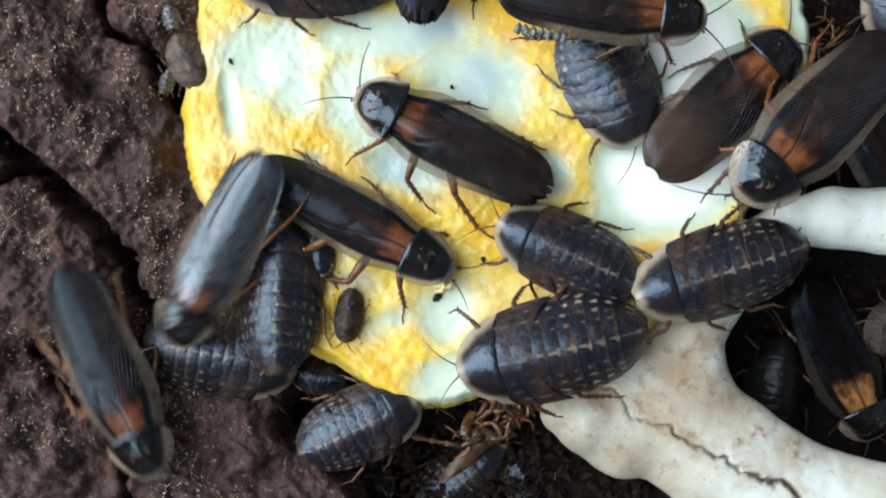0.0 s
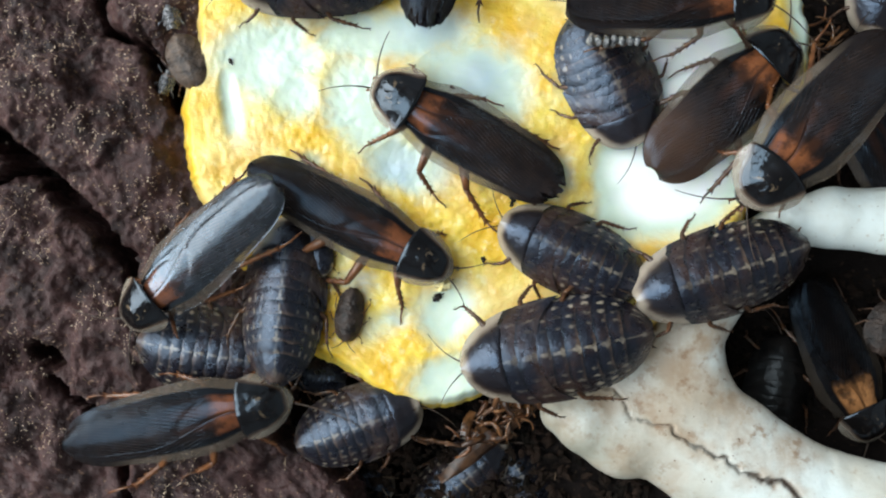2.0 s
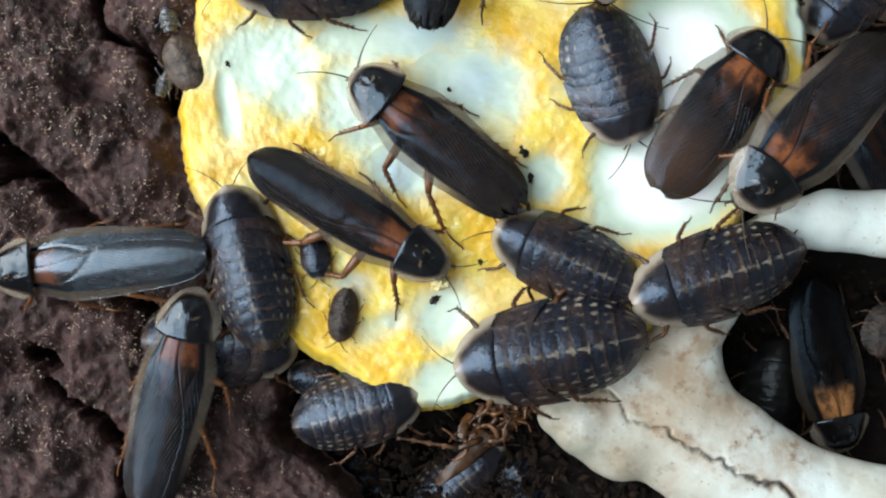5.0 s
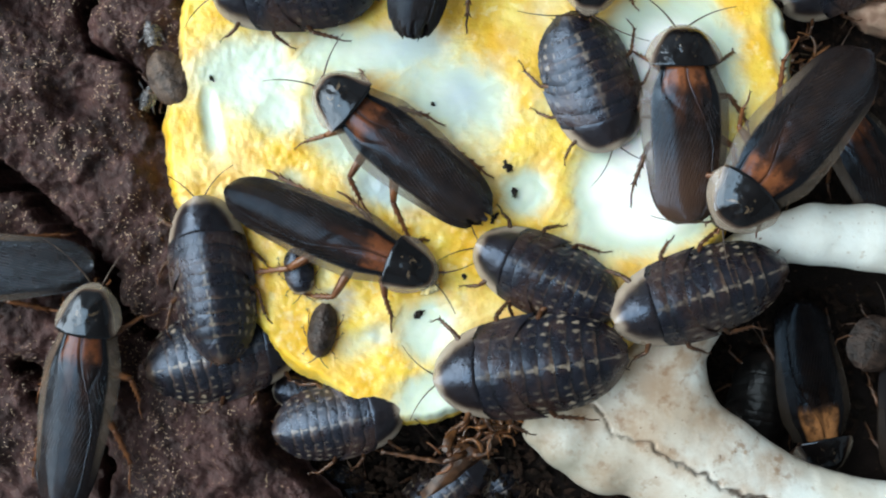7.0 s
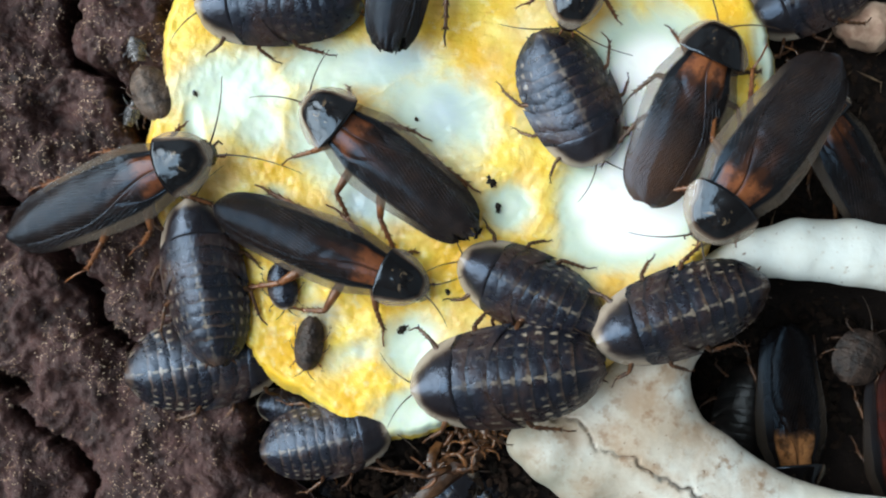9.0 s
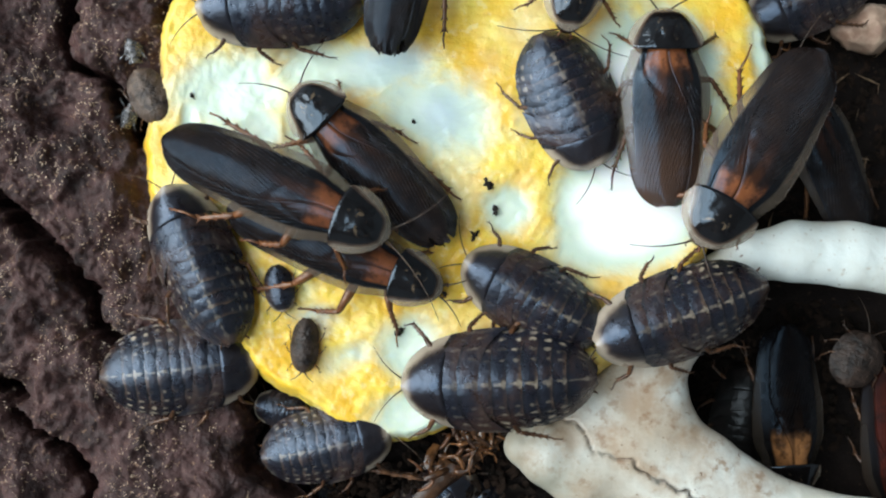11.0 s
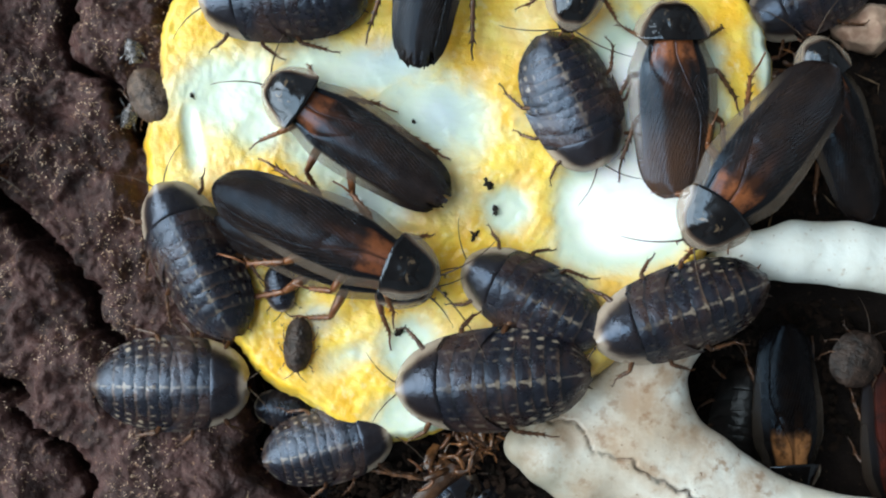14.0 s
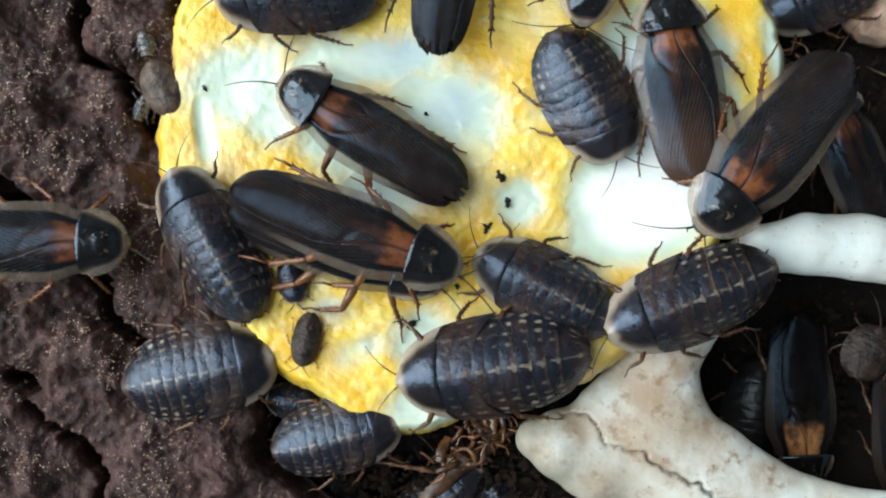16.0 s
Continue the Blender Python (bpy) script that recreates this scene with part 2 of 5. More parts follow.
def plain(name, a, b, rough, scale=400, spec=0.5, bump=0.0003):
    s = Shade(name, rough, spec)
    c = s.mix(s.ramp(s.noise(scale, 4), 0.3, 0.7), a, b)
    c = s.mix(s.ramp(s.noise(scale * 0.2, 2), 0.4, 0.7, 0, 0.35), c, a)
    s.bump(s.noise(scale * 2, 4), bump, 0.7)
    return s.done(c)


CAP = shield_material("nymph_shield", 0.25, (0.004, 0.004, 0.007), (0.020, 0.013, 0.011), 0.52, 0.86, 0.75, 0.0008, (0.58, 0.74, 1.0), 0.15)
BARK, SOIL, FOOD, BONE = bark_material(), soil_material(), food_material(), bone_material()
WING, SHIELD, PLATE = wing_material(), shield_material(), plate_material()
# bronze base patch; the rest is blackened to paint the opening's shade
SHADED_BRONZE = wing_material("shaded_bronze_wing", 0.28, (0.06, 0.020, 0.008), (0.52, 0.23, 0.085), 0.14, 0.25, (0.003, 0.002, 0.002), 0.15, 0.25, smear=0.02)
RED_WING = wing_material("reddish_wing", 1.2, (0.022, 0.005, 0.004), (0.11, 0.022, 0.013), 0.04, 0.4, edge=0.1, deep=0.6)
TAN_WING = wing_material("brown_wing", 0.21, tail=(0.080, 0.040, 0.023), spec=0.38, light=(0.30, 0.105, 0.040))
# nymph plate painted black for the shade inside the bone's opening
SHADED_PLATE = plain("shaded_plate", (0.003, 0.003, 0.003), (0.012, 0.009, 0.008), 0.35, 300, 0.25)
RUSTY = wing_material("rust_based_wing", light=(0.30, 0.105, 0.040))
STEEL = wing_material("bluish_wing", 0.21, spec=1.0, rough=0.27, coat=0.7)
LEG = plain("amber_leg", (0.06, 0.020, 0.008), (0.20, 0.075, 0.026), 0.3, 500)
DARKLEG = plain("brown_leg", (0.03, 0.013, 0.007), (0.12, 0.05, 0.02), 0.35, 500)
HAIR = plain("antenna_brown", (0.025, 0.014, 0.008), (0.07, 0.035, 0.018), 0.45, 600)
BELLY = plain("belly_brown", (0.03, 0.014, 0.008), (0.10, 0.04, 0.018), 0.35, 300)
HEAD = plain("head_dark", (0.006, 0.004, 0.003), (0.025, 0.012, 0.008), 0.2, 400)
EYE = plain("eye_black", (0.004, 0.003, 0.003), (0.012, 0.009, 0.008), 0.08, 300)
AMBER = plain("shed_skin", (0.020, 0.008, 0.003), (0.24, 0.10, 0.038), 0.18, 260, 0.6)
CHIP = plain("bark_chip", (0.004, 0.003, 0.002), (0.022, 0.012, 0.008), 0.9, 300, 0.1, 0.0008)
STRAW = plain("dry_fibre", (0.24, 0.15, 0.10), (0.66, 0.50, 0.36), 0.7, 500, 0.3)
HUSKY = plain("brown_fibre", (0.05, 0.028, 0.016), (0.22, 0.14, 0.08), 0.7, 500, 0.3)
FRAYED = wing_material("frayed_wing", 0.2, spec=0.25, deep=0.6, tail=(0.010, 0.007, 0.006), edge=0.3)
RUSSET = plain("torn_wing_brown", (0.016, 0.007, 0.004), (0.10, 0.045, 0.021), 0.4, 300, 0.4)
BROWN = plain("brown_plate", (0.008, 0.005, 0.004), (0.050, 0.030, 0.022), 0.5, 420, 0.35, 0.0009)
TAWNY = plain("tawny_plate", (0.025, 0.015, 0.011), (0.12, 0.078, 0.055), 0.5, 500, 0.4, 0.0007)
CRUMB = plain("black_crumb", (0.006, 0.005, 0.004), (0.03, 0.02, 0.014), 0.6, 700, 0.3, 0.0006)
PULP = plain("pulp_crumb", (0.78, 0.60, 0.22), (0.88, 0.80, 0.52), 0.4, 600, 0.4, 0.0005)
TAN = plain("tan_bone", (0.20, 0.11, 0.075), (0.52, 0.37, 0.27), 0.6, 150, 0.3, 0.001)
RING = plain("pale_belly", (0.03, 0.03, 0.035), (0.34, 0.33, 0.32), 0.15, 700)
HUSK = plain("grey_husk", (0.09, 0.085, 0.085), (0.28, 0.27, 0.28), 0.25, 500)
HUSK.node_tree.nodes["Principled BSDF"].inputs["Alpha"].default_value = 0.7
PLASTER = plain("plain_plaster", (0.21, 0.22, 0.23), (0.28, 0.29, 0.30), 0.85, 12, 0.3, 0.001)


# ---- mesh helpers: all lengths below in millimetres ----
def mesh_of(name, verts, faces, material, field=None, smooth=True):
    me = bpy.data.meshes.new(name)
    me.from_pydata([(x * MM, y * MM, z * MM) for x, y, z in verts], [], faces)
    if field is not None:
        at = me.attributes.new("field", "FLOAT_VECTOR", "POINT")
        at.data.foreach_set("vector", np.asarray(field, dtype=np.float32).ravel())
    me.materials.append(material)
    if smooth:
        me.polygons.foreach_set("use_smooth", [True] * len(me.polygons))
    me.update()
    return me


def piece(name, me, parent=None, label=""):
    ob = new(name, me)
    ob.parent = parent
    return tagged(ob, label)


def grid_faces(nu, nv, closed_v=False, offset=0):
    out = []
    for i in range(nu - 1):
        for j in range(nv if closed_v else nv - 1):
            k = (j + 1) % nv
            out.append((offset + i * nv + j, offset + i * nv + k, offset + (i + 1) * nv + k, offset + (i + 1) * nv + j))
    return out


def tube_data(pts, radii, seg=6, base=0):
    """A tapered tube through the points, with closed ends."""
    verts, faces = [], []
    pts = [Vector(p) for p in pts]
    for i, p in enumerate(pts):
        d = (pts[min(i + 1, len(pts) - 1)] - pts[max(i - 1, 0)]).normalized()
        side = d.cross(Vector((0.13, 0.21, 1.0))).normalized()
        up = side.cross(d)
        for j in range(seg):
            a = 2 * math.pi * j / seg
            verts.append(tuple(p + (side * math.cos(a) + up * math.sin(a)) * radii[i]))
    faces = grid_faces(len(pts), seg, True, base)
    faces.append(tuple(base + j for j in reversed(range(seg))))
    faces.append(tuple(base + (len(pts) - 1) * seg + j for j in range(seg)))
    return verts, faces


def tubes(name, runs, material, seg=6):
    verts, faces = [], []
    for pts, radii in runs:
        v, f = tube_data(pts, radii, seg, len(verts))
        verts += v
        faces += f
    return mesh_of(name, verts, faces, material)


def blob(name, size, material, n=12, rough=0.0, seed=0.0, scale=1.0, centre=(0, 0, 0)):
    """A rounded lump; rough: the height of its unevenness in millimetres."""
    verts, faces = [], []
    for i in range(n + 1):
        a = math.pi * i / n
        for j in range(2 * n):
            b = math.pi * j / n
            p = Vector((math.sin(a) * math.cos(b), math.sin(a) * math.sin(b), math.cos(a)))
            q = Vector((p.x * size[0], p.y * size[1], p.z * size[2]))
            if rough:
                q += p * rough * noise.fractal(q * scale + Vector((seed, seed * 0.7, 3.1)), 1.0, 2.0, 4)
            verts.append(tuple(q + Vector(centre)))
    return mesh_of(name, verts, grid_faces(n + 1, 2 * n, True), material)


def smooth01(x):
    x = min(1.0, max(0.0, x))
    return x * x * (3 - 2 * x)


def distance_to_line(x, y, line):
    """Distance to a polyline of (x, y, width); also the width there."""
    best, wide = 1e9, 0
    for (ax, ay, aw), (bx, by, bw) in zip(line, line[1:]):
        dx, dy = bx - ax, by - ay
        f = min(1.0, max(0.0, ((x - ax) * dx + (y - ay) * dy) / (dx * dx + dy * dy)))
        d = math.hypot(x - ax - f * dx, y - ay - f * dy)
        if d < best:
            best, wide = d, aw + (bw - aw) * f
    return best, wide


# ---- insects ----
def leg(parent, side, root, knee, ankle, toe, material, thick=1.0):
    """A leg in three pieces: thigh, spined shin, foot."""
    s = Vector((1, side, 1))
    root, knee, ankle, toe = (Vector(p) * s for p in (root, knee, ankle, toe))
    mid = root.lerp(knee, 0.5) + Vector((0, 0, 0.3))
    me = tubes("leg", [([root, mid, knee], [0.75 * thick, 0.95 * thick, 0.55 * thick])], material)
    thigh = piece("leg", me, parent)
    way = (ankle - knee).normalized()
    out = way.cross(Vector((0, 0, 1))).normalized()
    verts, faces = tube_data([knee.lerp(ankle, i / 12) for i in range(13)], [(0.5 - 0.014 * i) * thick for i in range(13)])
    for i in range(2, 12, 3):
        for turn in (0, 3):
            a = i * 6 + turn
            quad = (a, i * 6 + (turn + 1) % 6, (i + 1) * 6 + (turn + 1) % 6, a + 6)
            faces.remove(quad)
            tip = knee.lerp(ankle, i / 12 + 0.04) + (out * (1 if turn == 0 else -1) * 0.75 + way * 0.8 + Vector((0, 0, 0.25))) * thick
            verts.append(tuple(tip))
            faces += [(quad[q], quad[(q + 1) % 4], len(verts) - 1) for q in range(4)]
    piece("shin", mesh_of("shin", verts, faces, material), thigh)
    bend = ankle.lerp(toe, 0.5) + out * 0.25
    foot = [([ankle, bend, toe], [0.24 * thick, 0.2 * thick, 0.16 * thick])]
    foot.append(([toe, toe + way * 0.5 + out * 0.3 - Vector((0, 0, 0.2))], [0.1, 0.03]))
    foot.append(([toe, toe + way * 0.5 - out * 0.3 - Vector((0, 0, 0.2))], [0.1, 0.03]))
    piece("foot", tubes("foot", foot, material), thigh)
    return thigh


def antenna(parent, root, yaw, length, bend=0.3, rise=0.0, r=0.2):
    pts, radii, p, a = [], [], Vector(root), radians(yaw)
    n = 14
    for i in range(n + 1):
        pts.append(tuple(p))
        radii.append(r * (1 - 0.72 * i / n))
        p = p + Vector((math.cos(a), math.sin(a), rise * (1 - 1.6 * i / n))) * (length / n)
        a += bend / n * (1 if yaw >= 0 else -1)
    return piece("antenna", tubes("antenna", [(pts, radii)], HAIR, 5), parent)


def wing_pair(parent, L, W, ragged, seed, material):
    """Two wing cases, one folded over the other."""
    x0, x1 = L * 0.30, -L * 0.5
    nu, nv = 52, 30

    def half(u):
        root = 0.74 + 0.26 * smooth01((u + 0.02) / 0.24)
        return W * root * (1 - 0.21 * smooth01((u - 0.32) / 0.55)) * max(0.0, 1 - max(0.0, (u - 0.72) / 0.285) ** 2.3) ** 0.52
    for side, over in ((1, 0.62), (-1, 0.0)):
        verts, field = [], []
        for i in range(nu):
            u = i / (nu - 1) * 0.995
            w = half(u)
            fold = -over * w * smooth01((u - 0.03) / 0.55)
            for j in range(nv):
                f = j / (nv - 1)
                y = fold + (w - fold) * f
                v = y / max(w, 0.01)
                crown = 7.4 - 1.5 * u * u + 0.3 * math.sin(u * 3.1)
                z = crown - 3.1 * abs(v) ** 2.1 * (1 - 0.35 * u) + (0.38 if over else 0.0) * (0.35 + 0.65 * smooth01(f / 0.10)) * smooth01(2 * (1 - f))
                z += 0.12 * noise.noise(Vector((u * 5 + seed, v * 2, side * 3.3)))
                z -= 0.16 * math.exp(-((abs(v) - 0.62) / 0.09) ** 2) * smooth01(1 - u / 0.6)
                x = x0 + (x1 - x0) * u
                if ragged and u > 0.9:
                    x += ragged * (u - 0.9) * 10 * max(0.0, noise.noise(Vector((y * 1.3, seed, side)))) * 3
                # the groove round the rounded inner lobe at the wing's base
                lobe = (f / 0.60) ** 2 + (u / 0.37) ** 2
                z -= 0.22 * math.exp(-((lobe - 1) / 0.10) ** 2) - 0.20 * math.exp(-(lobe / 0.7) ** 2)
                verts.append((x, y * side, z))
                field.append((abs(v) if v > 0 else abs(v) * 0.4, u, v))
        top = len(verts)
        verts += [(x, y, z - 0.22) for x, y, z in verts]
        field += field
        faces = grid_faces(nu, nv)
        faces = faces if side > 0 else [tuple(reversed(f)) for f in faces]
        under = [tuple(top + k for k in reversed(f)) for f in faces]
        rim = [i * nv + nv - 1 for i in range(nu)] + [(nu - 1) * nv + j for j in range(nv - 2, -1, -1)] + [i * nv for i in range(nu - 2, -1, -1)]
        walls = [(a, b, b + top, a + top) for a, b in zip(rim, rim[1:])]
        me = mesh_of("wing_case", verts, faces + under + walls, material, field)
        piece("wing_case", me, parent)


def plate_shell(name, verts, field, nu, nv, thick, material, parent):
    """A closed thin plate from a grid of points."""
    n = len(verts)
    verts = verts + [(x, y, z - thick) for x, y, z in verts]
    f1 = grid_faces(nu, nv)
    f2 = [tuple(n + k for k in reversed(f)) for f in f1]
    edge = [i * nv for i in range(nu)] + [(nu - 1) * nv + j for j in range(1, nv)] + [i * nv + nv - 1 for i in range(nu - 2, -1, -1)]
    walls = [(a, b, b + n, a + n) for a, b in zip(edge, edge[1:])]
    return piece(name, mesh_of(name, verts, f1 + f2 + walls, material, field + field), parent)


def adult_shield(parent, L, W, seed):
    """The broad plate behind the head: a domed black disc within a thin pale flange."""
    nu, nv, length, wide = 26, 45, L * 0.222, W * 0.87
    verts, field = [], []
    for i in range(nu):
        s = (i / (nu - 1)) ** 1.6
        w = wide * max(0.02, 1 - (1 - s) ** 2.3) ** 0.60 * (1 - 0.10 * smooth01((s - 0.72) / 0.28))
        disc = wide * (0.33 + 0.53 * s ** 0.9)
        for j in range(nv):
            v = -1 + 2 * j / (nv - 1)
            y = v * w
            x = L * 0.512 - length * (s + 0.06 * (1 - v * v) * s ** 3 - 0.05 * abs(v) ** 6 * s ** 3)
            m = (min(3.0, abs(y) / disc) ** 4 + (max(0.0, 0.62 - s) / 0.47) ** 4) ** 0.25
            z = 4.6 + 3.8 * max(0.0, 1 - (m / 1.5) ** 2) - 0.7 * (1 - s) ** 3 + 0.4 * s
            # shallow dents on the disc
            for dx, dy, dr, deep in ((0.50, 0.30, 0.11, 0.22), (0.72, 0.20, 0.10, 0.16), (0.40, 0.0, 0.08, 0.10)):
                z -= deep * math.exp(-((s - dx) ** 2 + (abs(y) / wide - dy) ** 2) / (dr * dr))
            z += 0.07 * noise.noise(Vector((x * 0.5, y * 0.5, seed)))
            verts.append((x, y, z))
            spot = math.exp(-((s - 0.50) ** 2 + (abs(y) / wide - 0.22) ** 2) / 0.012) + math.exp(-((s - 0.72) ** 2 + (abs(y) / wide - 0.24) ** 2) / 0.006)
            field.append((m, s, spot))
    return plate_shell("shield", verts, field, nu, nv, 0.3, SHIELD, parent)


def nymph_shield(parent, L, half, top, rim, k, material):
    """The front plate of a nymph, its hind corners drawn back along the sides."""
    nu, nv, reach = 24, 41, 0.215
    verts, field = [], []
    for i in range(nu):
        f = (i / (nu - 1)) ** 1.5
        for j in range(nv):
            v = -1 + 2 * j / (nv - 1)
            s = reach * f + 0.085 * abs(v) ** 3.0 * f ** 1.5
            w = half(s * 1.02) * 1.015
            crest = top(s) + 0.30 * k * smooth01((f - 0.3) / 0.7)
            z = 1.6 * k + (crest - 1.6 * k) * (1 - abs(v) ** 2.1) - 0.4 * k * (1 - f) ** 3
            z += 0.09 * k * noise.noise(Vector((v * 3, s * 14, L))) - 0.25 * k * smooth01((f - 0.9) / 0.1)
            verts.append((L * (0.5 - s), v * w, z))
            e = min((1 - abs(v)) * w * 1.1, L * s * 1.1)
            field.append((1 - e / (rim * 5.5), f, 0))
    return plate_shell("shield", verts, field, nu, nv, 0.3 * k, material, parent)


def head_of(parent, x, z, k):
    h = piece("head", blob("head", (2.0 * k, 2.3 * k, 1.9 * k), HEAD, 10, centre=(x, 0, z)), parent)
    for s in (1, -1):
        piece("eye", blob("eye", (0.7 * k, 0.55 * k, 1.0 * k), EYE, 8, centre=(x + 0.5 * k, s * 1.95 * k, z + 0.5 * k)), h)
    runs = [([(x + 1.2 * k, s * 0.8 * k, z - 0.8 * k), (x + 2.4 * k, s * 1.5 * k, z - 1.6 * k), (x + 2.6 * k, s * 0.9 * k, z - 2.4 * k)], [0.28 * k, 0.22 * k, 0.15 * k]) for s in (1, -1)]
    piece("palp", tubes("palp", runs, LEG, 5), h)


def adult(label, L, W=7.2, ragged=0.0, seed=0.0, feelers=((28, 15), (-40, 14)), spread=(0.8, 0.8), legmat=None, wings=None):
    root = tagged(new("cockroach"), label, "cockroach", "winged adult cockroaches")
    k = L / 41
    wing_pair(root, L, W, ragged, seed, wings or WING)
    adult_shield(root, L, W, seed)
    head_of(root, L * 0.466, 3.0, k)
    piece("body", blob("body", (L * 0.40, W * 0.64, 2.4), BELLY, 14, 0.3, seed, 0.4, (-L * 0.02, 0, 4.0)), root)
    m = legmat or LEG
    for s in (1, -1):
        j = 1 + 0.12 * math.sin(seed * 3 + s)
        q = spread[0] if s > 0 else spread[1]
        leg(root, s, (11 * k, 2.5, 3.0), (13.5 * k, 8.2 * q * j, 3.6), (16.0 * k, 11.8 * q * j, 1.2), (17.0 * k, 13.4 * q, 0.2), m, 0.9 * k)
        leg(root, s, (6 * k, 3.0, 3.2), (5.5 * k * j, 11.0 * q, 4.0), (1.0 * k, 14.4 * q * j, 1.2), (-2.5 * k, 15.6 * q * j, 0.2), m, k)
        leg(root, s, (0, 3.0, 3.2), (-4.5 * k, 10.4 * q * j, 4.2), (-12 * k * j, 13.0 * q, 1.2), (-16.0 * k, 13.6 * q, 0.2), m, 1.1 * k)
    for yaw, ln in feelers:
        antenna(root, (L * 0.5, 1.0 if yaw > 0 else -1.0, 4.0), yaw, ln, 0.5, 0.15)
    return root


def nymph(label, L, W, spots=1.0, seed=0.0, feelers=((30, 9), (-35, 9)), material=None, legmat=None, blunt=0.41):
    """blunt: how round the front is, less being rounder."""
    root = tagged(new("cockroach_nymph"), label, "cockroach nymph", "wingless cockroach nymphs")
    k = L / 34
    cuts = [0.205, 0.30, 0.40, 0.47, 0.545, 0.625, 0.705, 0.78, 0.85, 1.0]

    def half(s):
        t = min(1.0, max(0.0, s))
        return W * max(0.02, 1 - abs((t - 0.54) / 0.54) ** 2.5) ** blunt if t < 0.54 else W * max(0.02, 1 - ((t - 0.54) / 0.47) ** 2.5) ** 0.54

    def top(s):
        return (2.2 + 5.6 * max(0.0, 1 - abs((s - 0.48) / 0.60) ** 2.4) ** 0.8) * k
    mat = material or PLATE
    nymph_shield(root, L, half, top, 0.95 * k, k, CAP if material is None else material)
    nv, nu = 33, 9
    for c, (a, b) in enumerate(zip(cuts, cuts[1:])):
        verts, field = [], []
        for i in range(nu):
            f = i / (nu - 1)
            s = a - 0.02 + (b + 0.008 - a + 0.02) * f
            for j in range(nv):
                v = -1 + 2 * j / (nv - 1)
                # the two plates behind the shield run out into backward lobes at the sides
                sweep = (0.085 + 0.075 * f if c < 2 else 0.035 + 0.02 * c / 9) * abs(v) ** 3.4
                lift = (0.26 * math.sin(math.pi * min(1.0, 0.12 + 0.86 * f)) - 0.25) * k + (0.5 * k * abs(v) ** 4 + 0.06 * k if c < 2 else 0.0)
                w = half(s + sweep * 0.8) * (1.035 if c < 2 else 0.965 + 0.03 * f * abs(v) ** 4)
                crest = top(s + sweep * 0.6)
                z = 1.7 * k + (crest - 1.7 * k) * (1 - abs(v) ** 1.95) + lift
                z += 0.10 * noise.noise(Vector((v * 4, f * 2 + c * 7, seed)))
                verts.append((L * (0.5 - min(s + sweep, 1.02)), v * w, z))
                field.append((v, f, spots * (0.3, 0.4, 0.6, 0.8, 1, 1, 1, 0.9, 0.6)[c]))
        n = len(verts)
        verts += [(x, y, z - 0.35 * k) for x, y, z in verts]
        field += field
        f1 = grid_faces(nu, nv)
        f2 = [tuple(n + q for q in reversed(g)) for g in f1]
        piece("back_plate", mesh_of("back_plate", verts, f1 + f2, mat, field), root)
    piece("belly", blob("belly", (L * 0.45, W * 0.80, 1.8 * k), BELLY, 12, centre=(-L * 0.02, 0, 2.6 * k)), root)
    head_of(root, L * 0.425, 1.7 * k, 0.8 * k)
    m = legmat or DARKLEG
    for s in (1, -1):
        j = 1 + 0.1 * math.sin(seed * 5 + s)
        leg(root, s, (9 * k, 2 * k, 1.8 * k), (12.5 * k, W * 0.9, 1.9 * k), (14.5 * k, W * 1.06 * j, 0.8 * k), (16 * k, W * 1.12, 0.2), m, 0.75 * k)
        leg(root, s, (5 * k, 2 * k, 1.8 * k), (4.5 * k, W * 1.08, 2.0 * k), (2.0 * k * j, W * 1.30, 0.8 * k), (0.5 * k, W * 1.38, 0.2), m, 0.8 * k)
        leg(root, s, (1 * k, 2 * k, 1.8 * k), (-3.5 * k, W * 1.05, 1.9 * k), (-8.5 * k, W * 1.22 * j, 0.8 * k), (-11 * k, W * 1.26, 0.2), m, 0.85 * k)
        piece("tail_feeler", tubes("tail_feeler", [([(-L * 0.47, s * 2.2 * k, 1.8 * k), (-L * 0.52, s * 3.2 * k, 1.5 * k)], [0.45 * k, 0.08])], m, 5), root)
    for yaw, ln in feelers:
        antenna(root, (L * 0.49, 0.9 * k if yaw > 0 else -0.9 * k, 2.2 * k), yaw, ln, 0.6, 0.12, 0.16)
    return root


# ---- unseen plain room, added to close the place and shape reflections ----
def box(bm, x0, x1, y0, y1, z0, z1):
    m = Matrix.LocRotScale(((x0 + x1) / 2, (y0 + y1) / 2, (z0 + z1) / 2), None, (x1 - x0, y1 - y0, z1 - z0))
    bmesh.ops.create_cube(bm, size=1, matrix=m)


def slab(name, boxes, material, kind="structure"):
    bm = bmesh.new()
    for b in boxes:
        box(bm, *b)
    me = bpy.data.meshes.new(name)
    bm.to_mesh(me)
    bm.free()
    me.materials.append(material)
    return tagged(new(name, me), "unseen plain pale plaster wall of the added room" if "wall" in name else "unseen plain pale plaster ceiling of the added room", name.split("_")[0], "", kind)


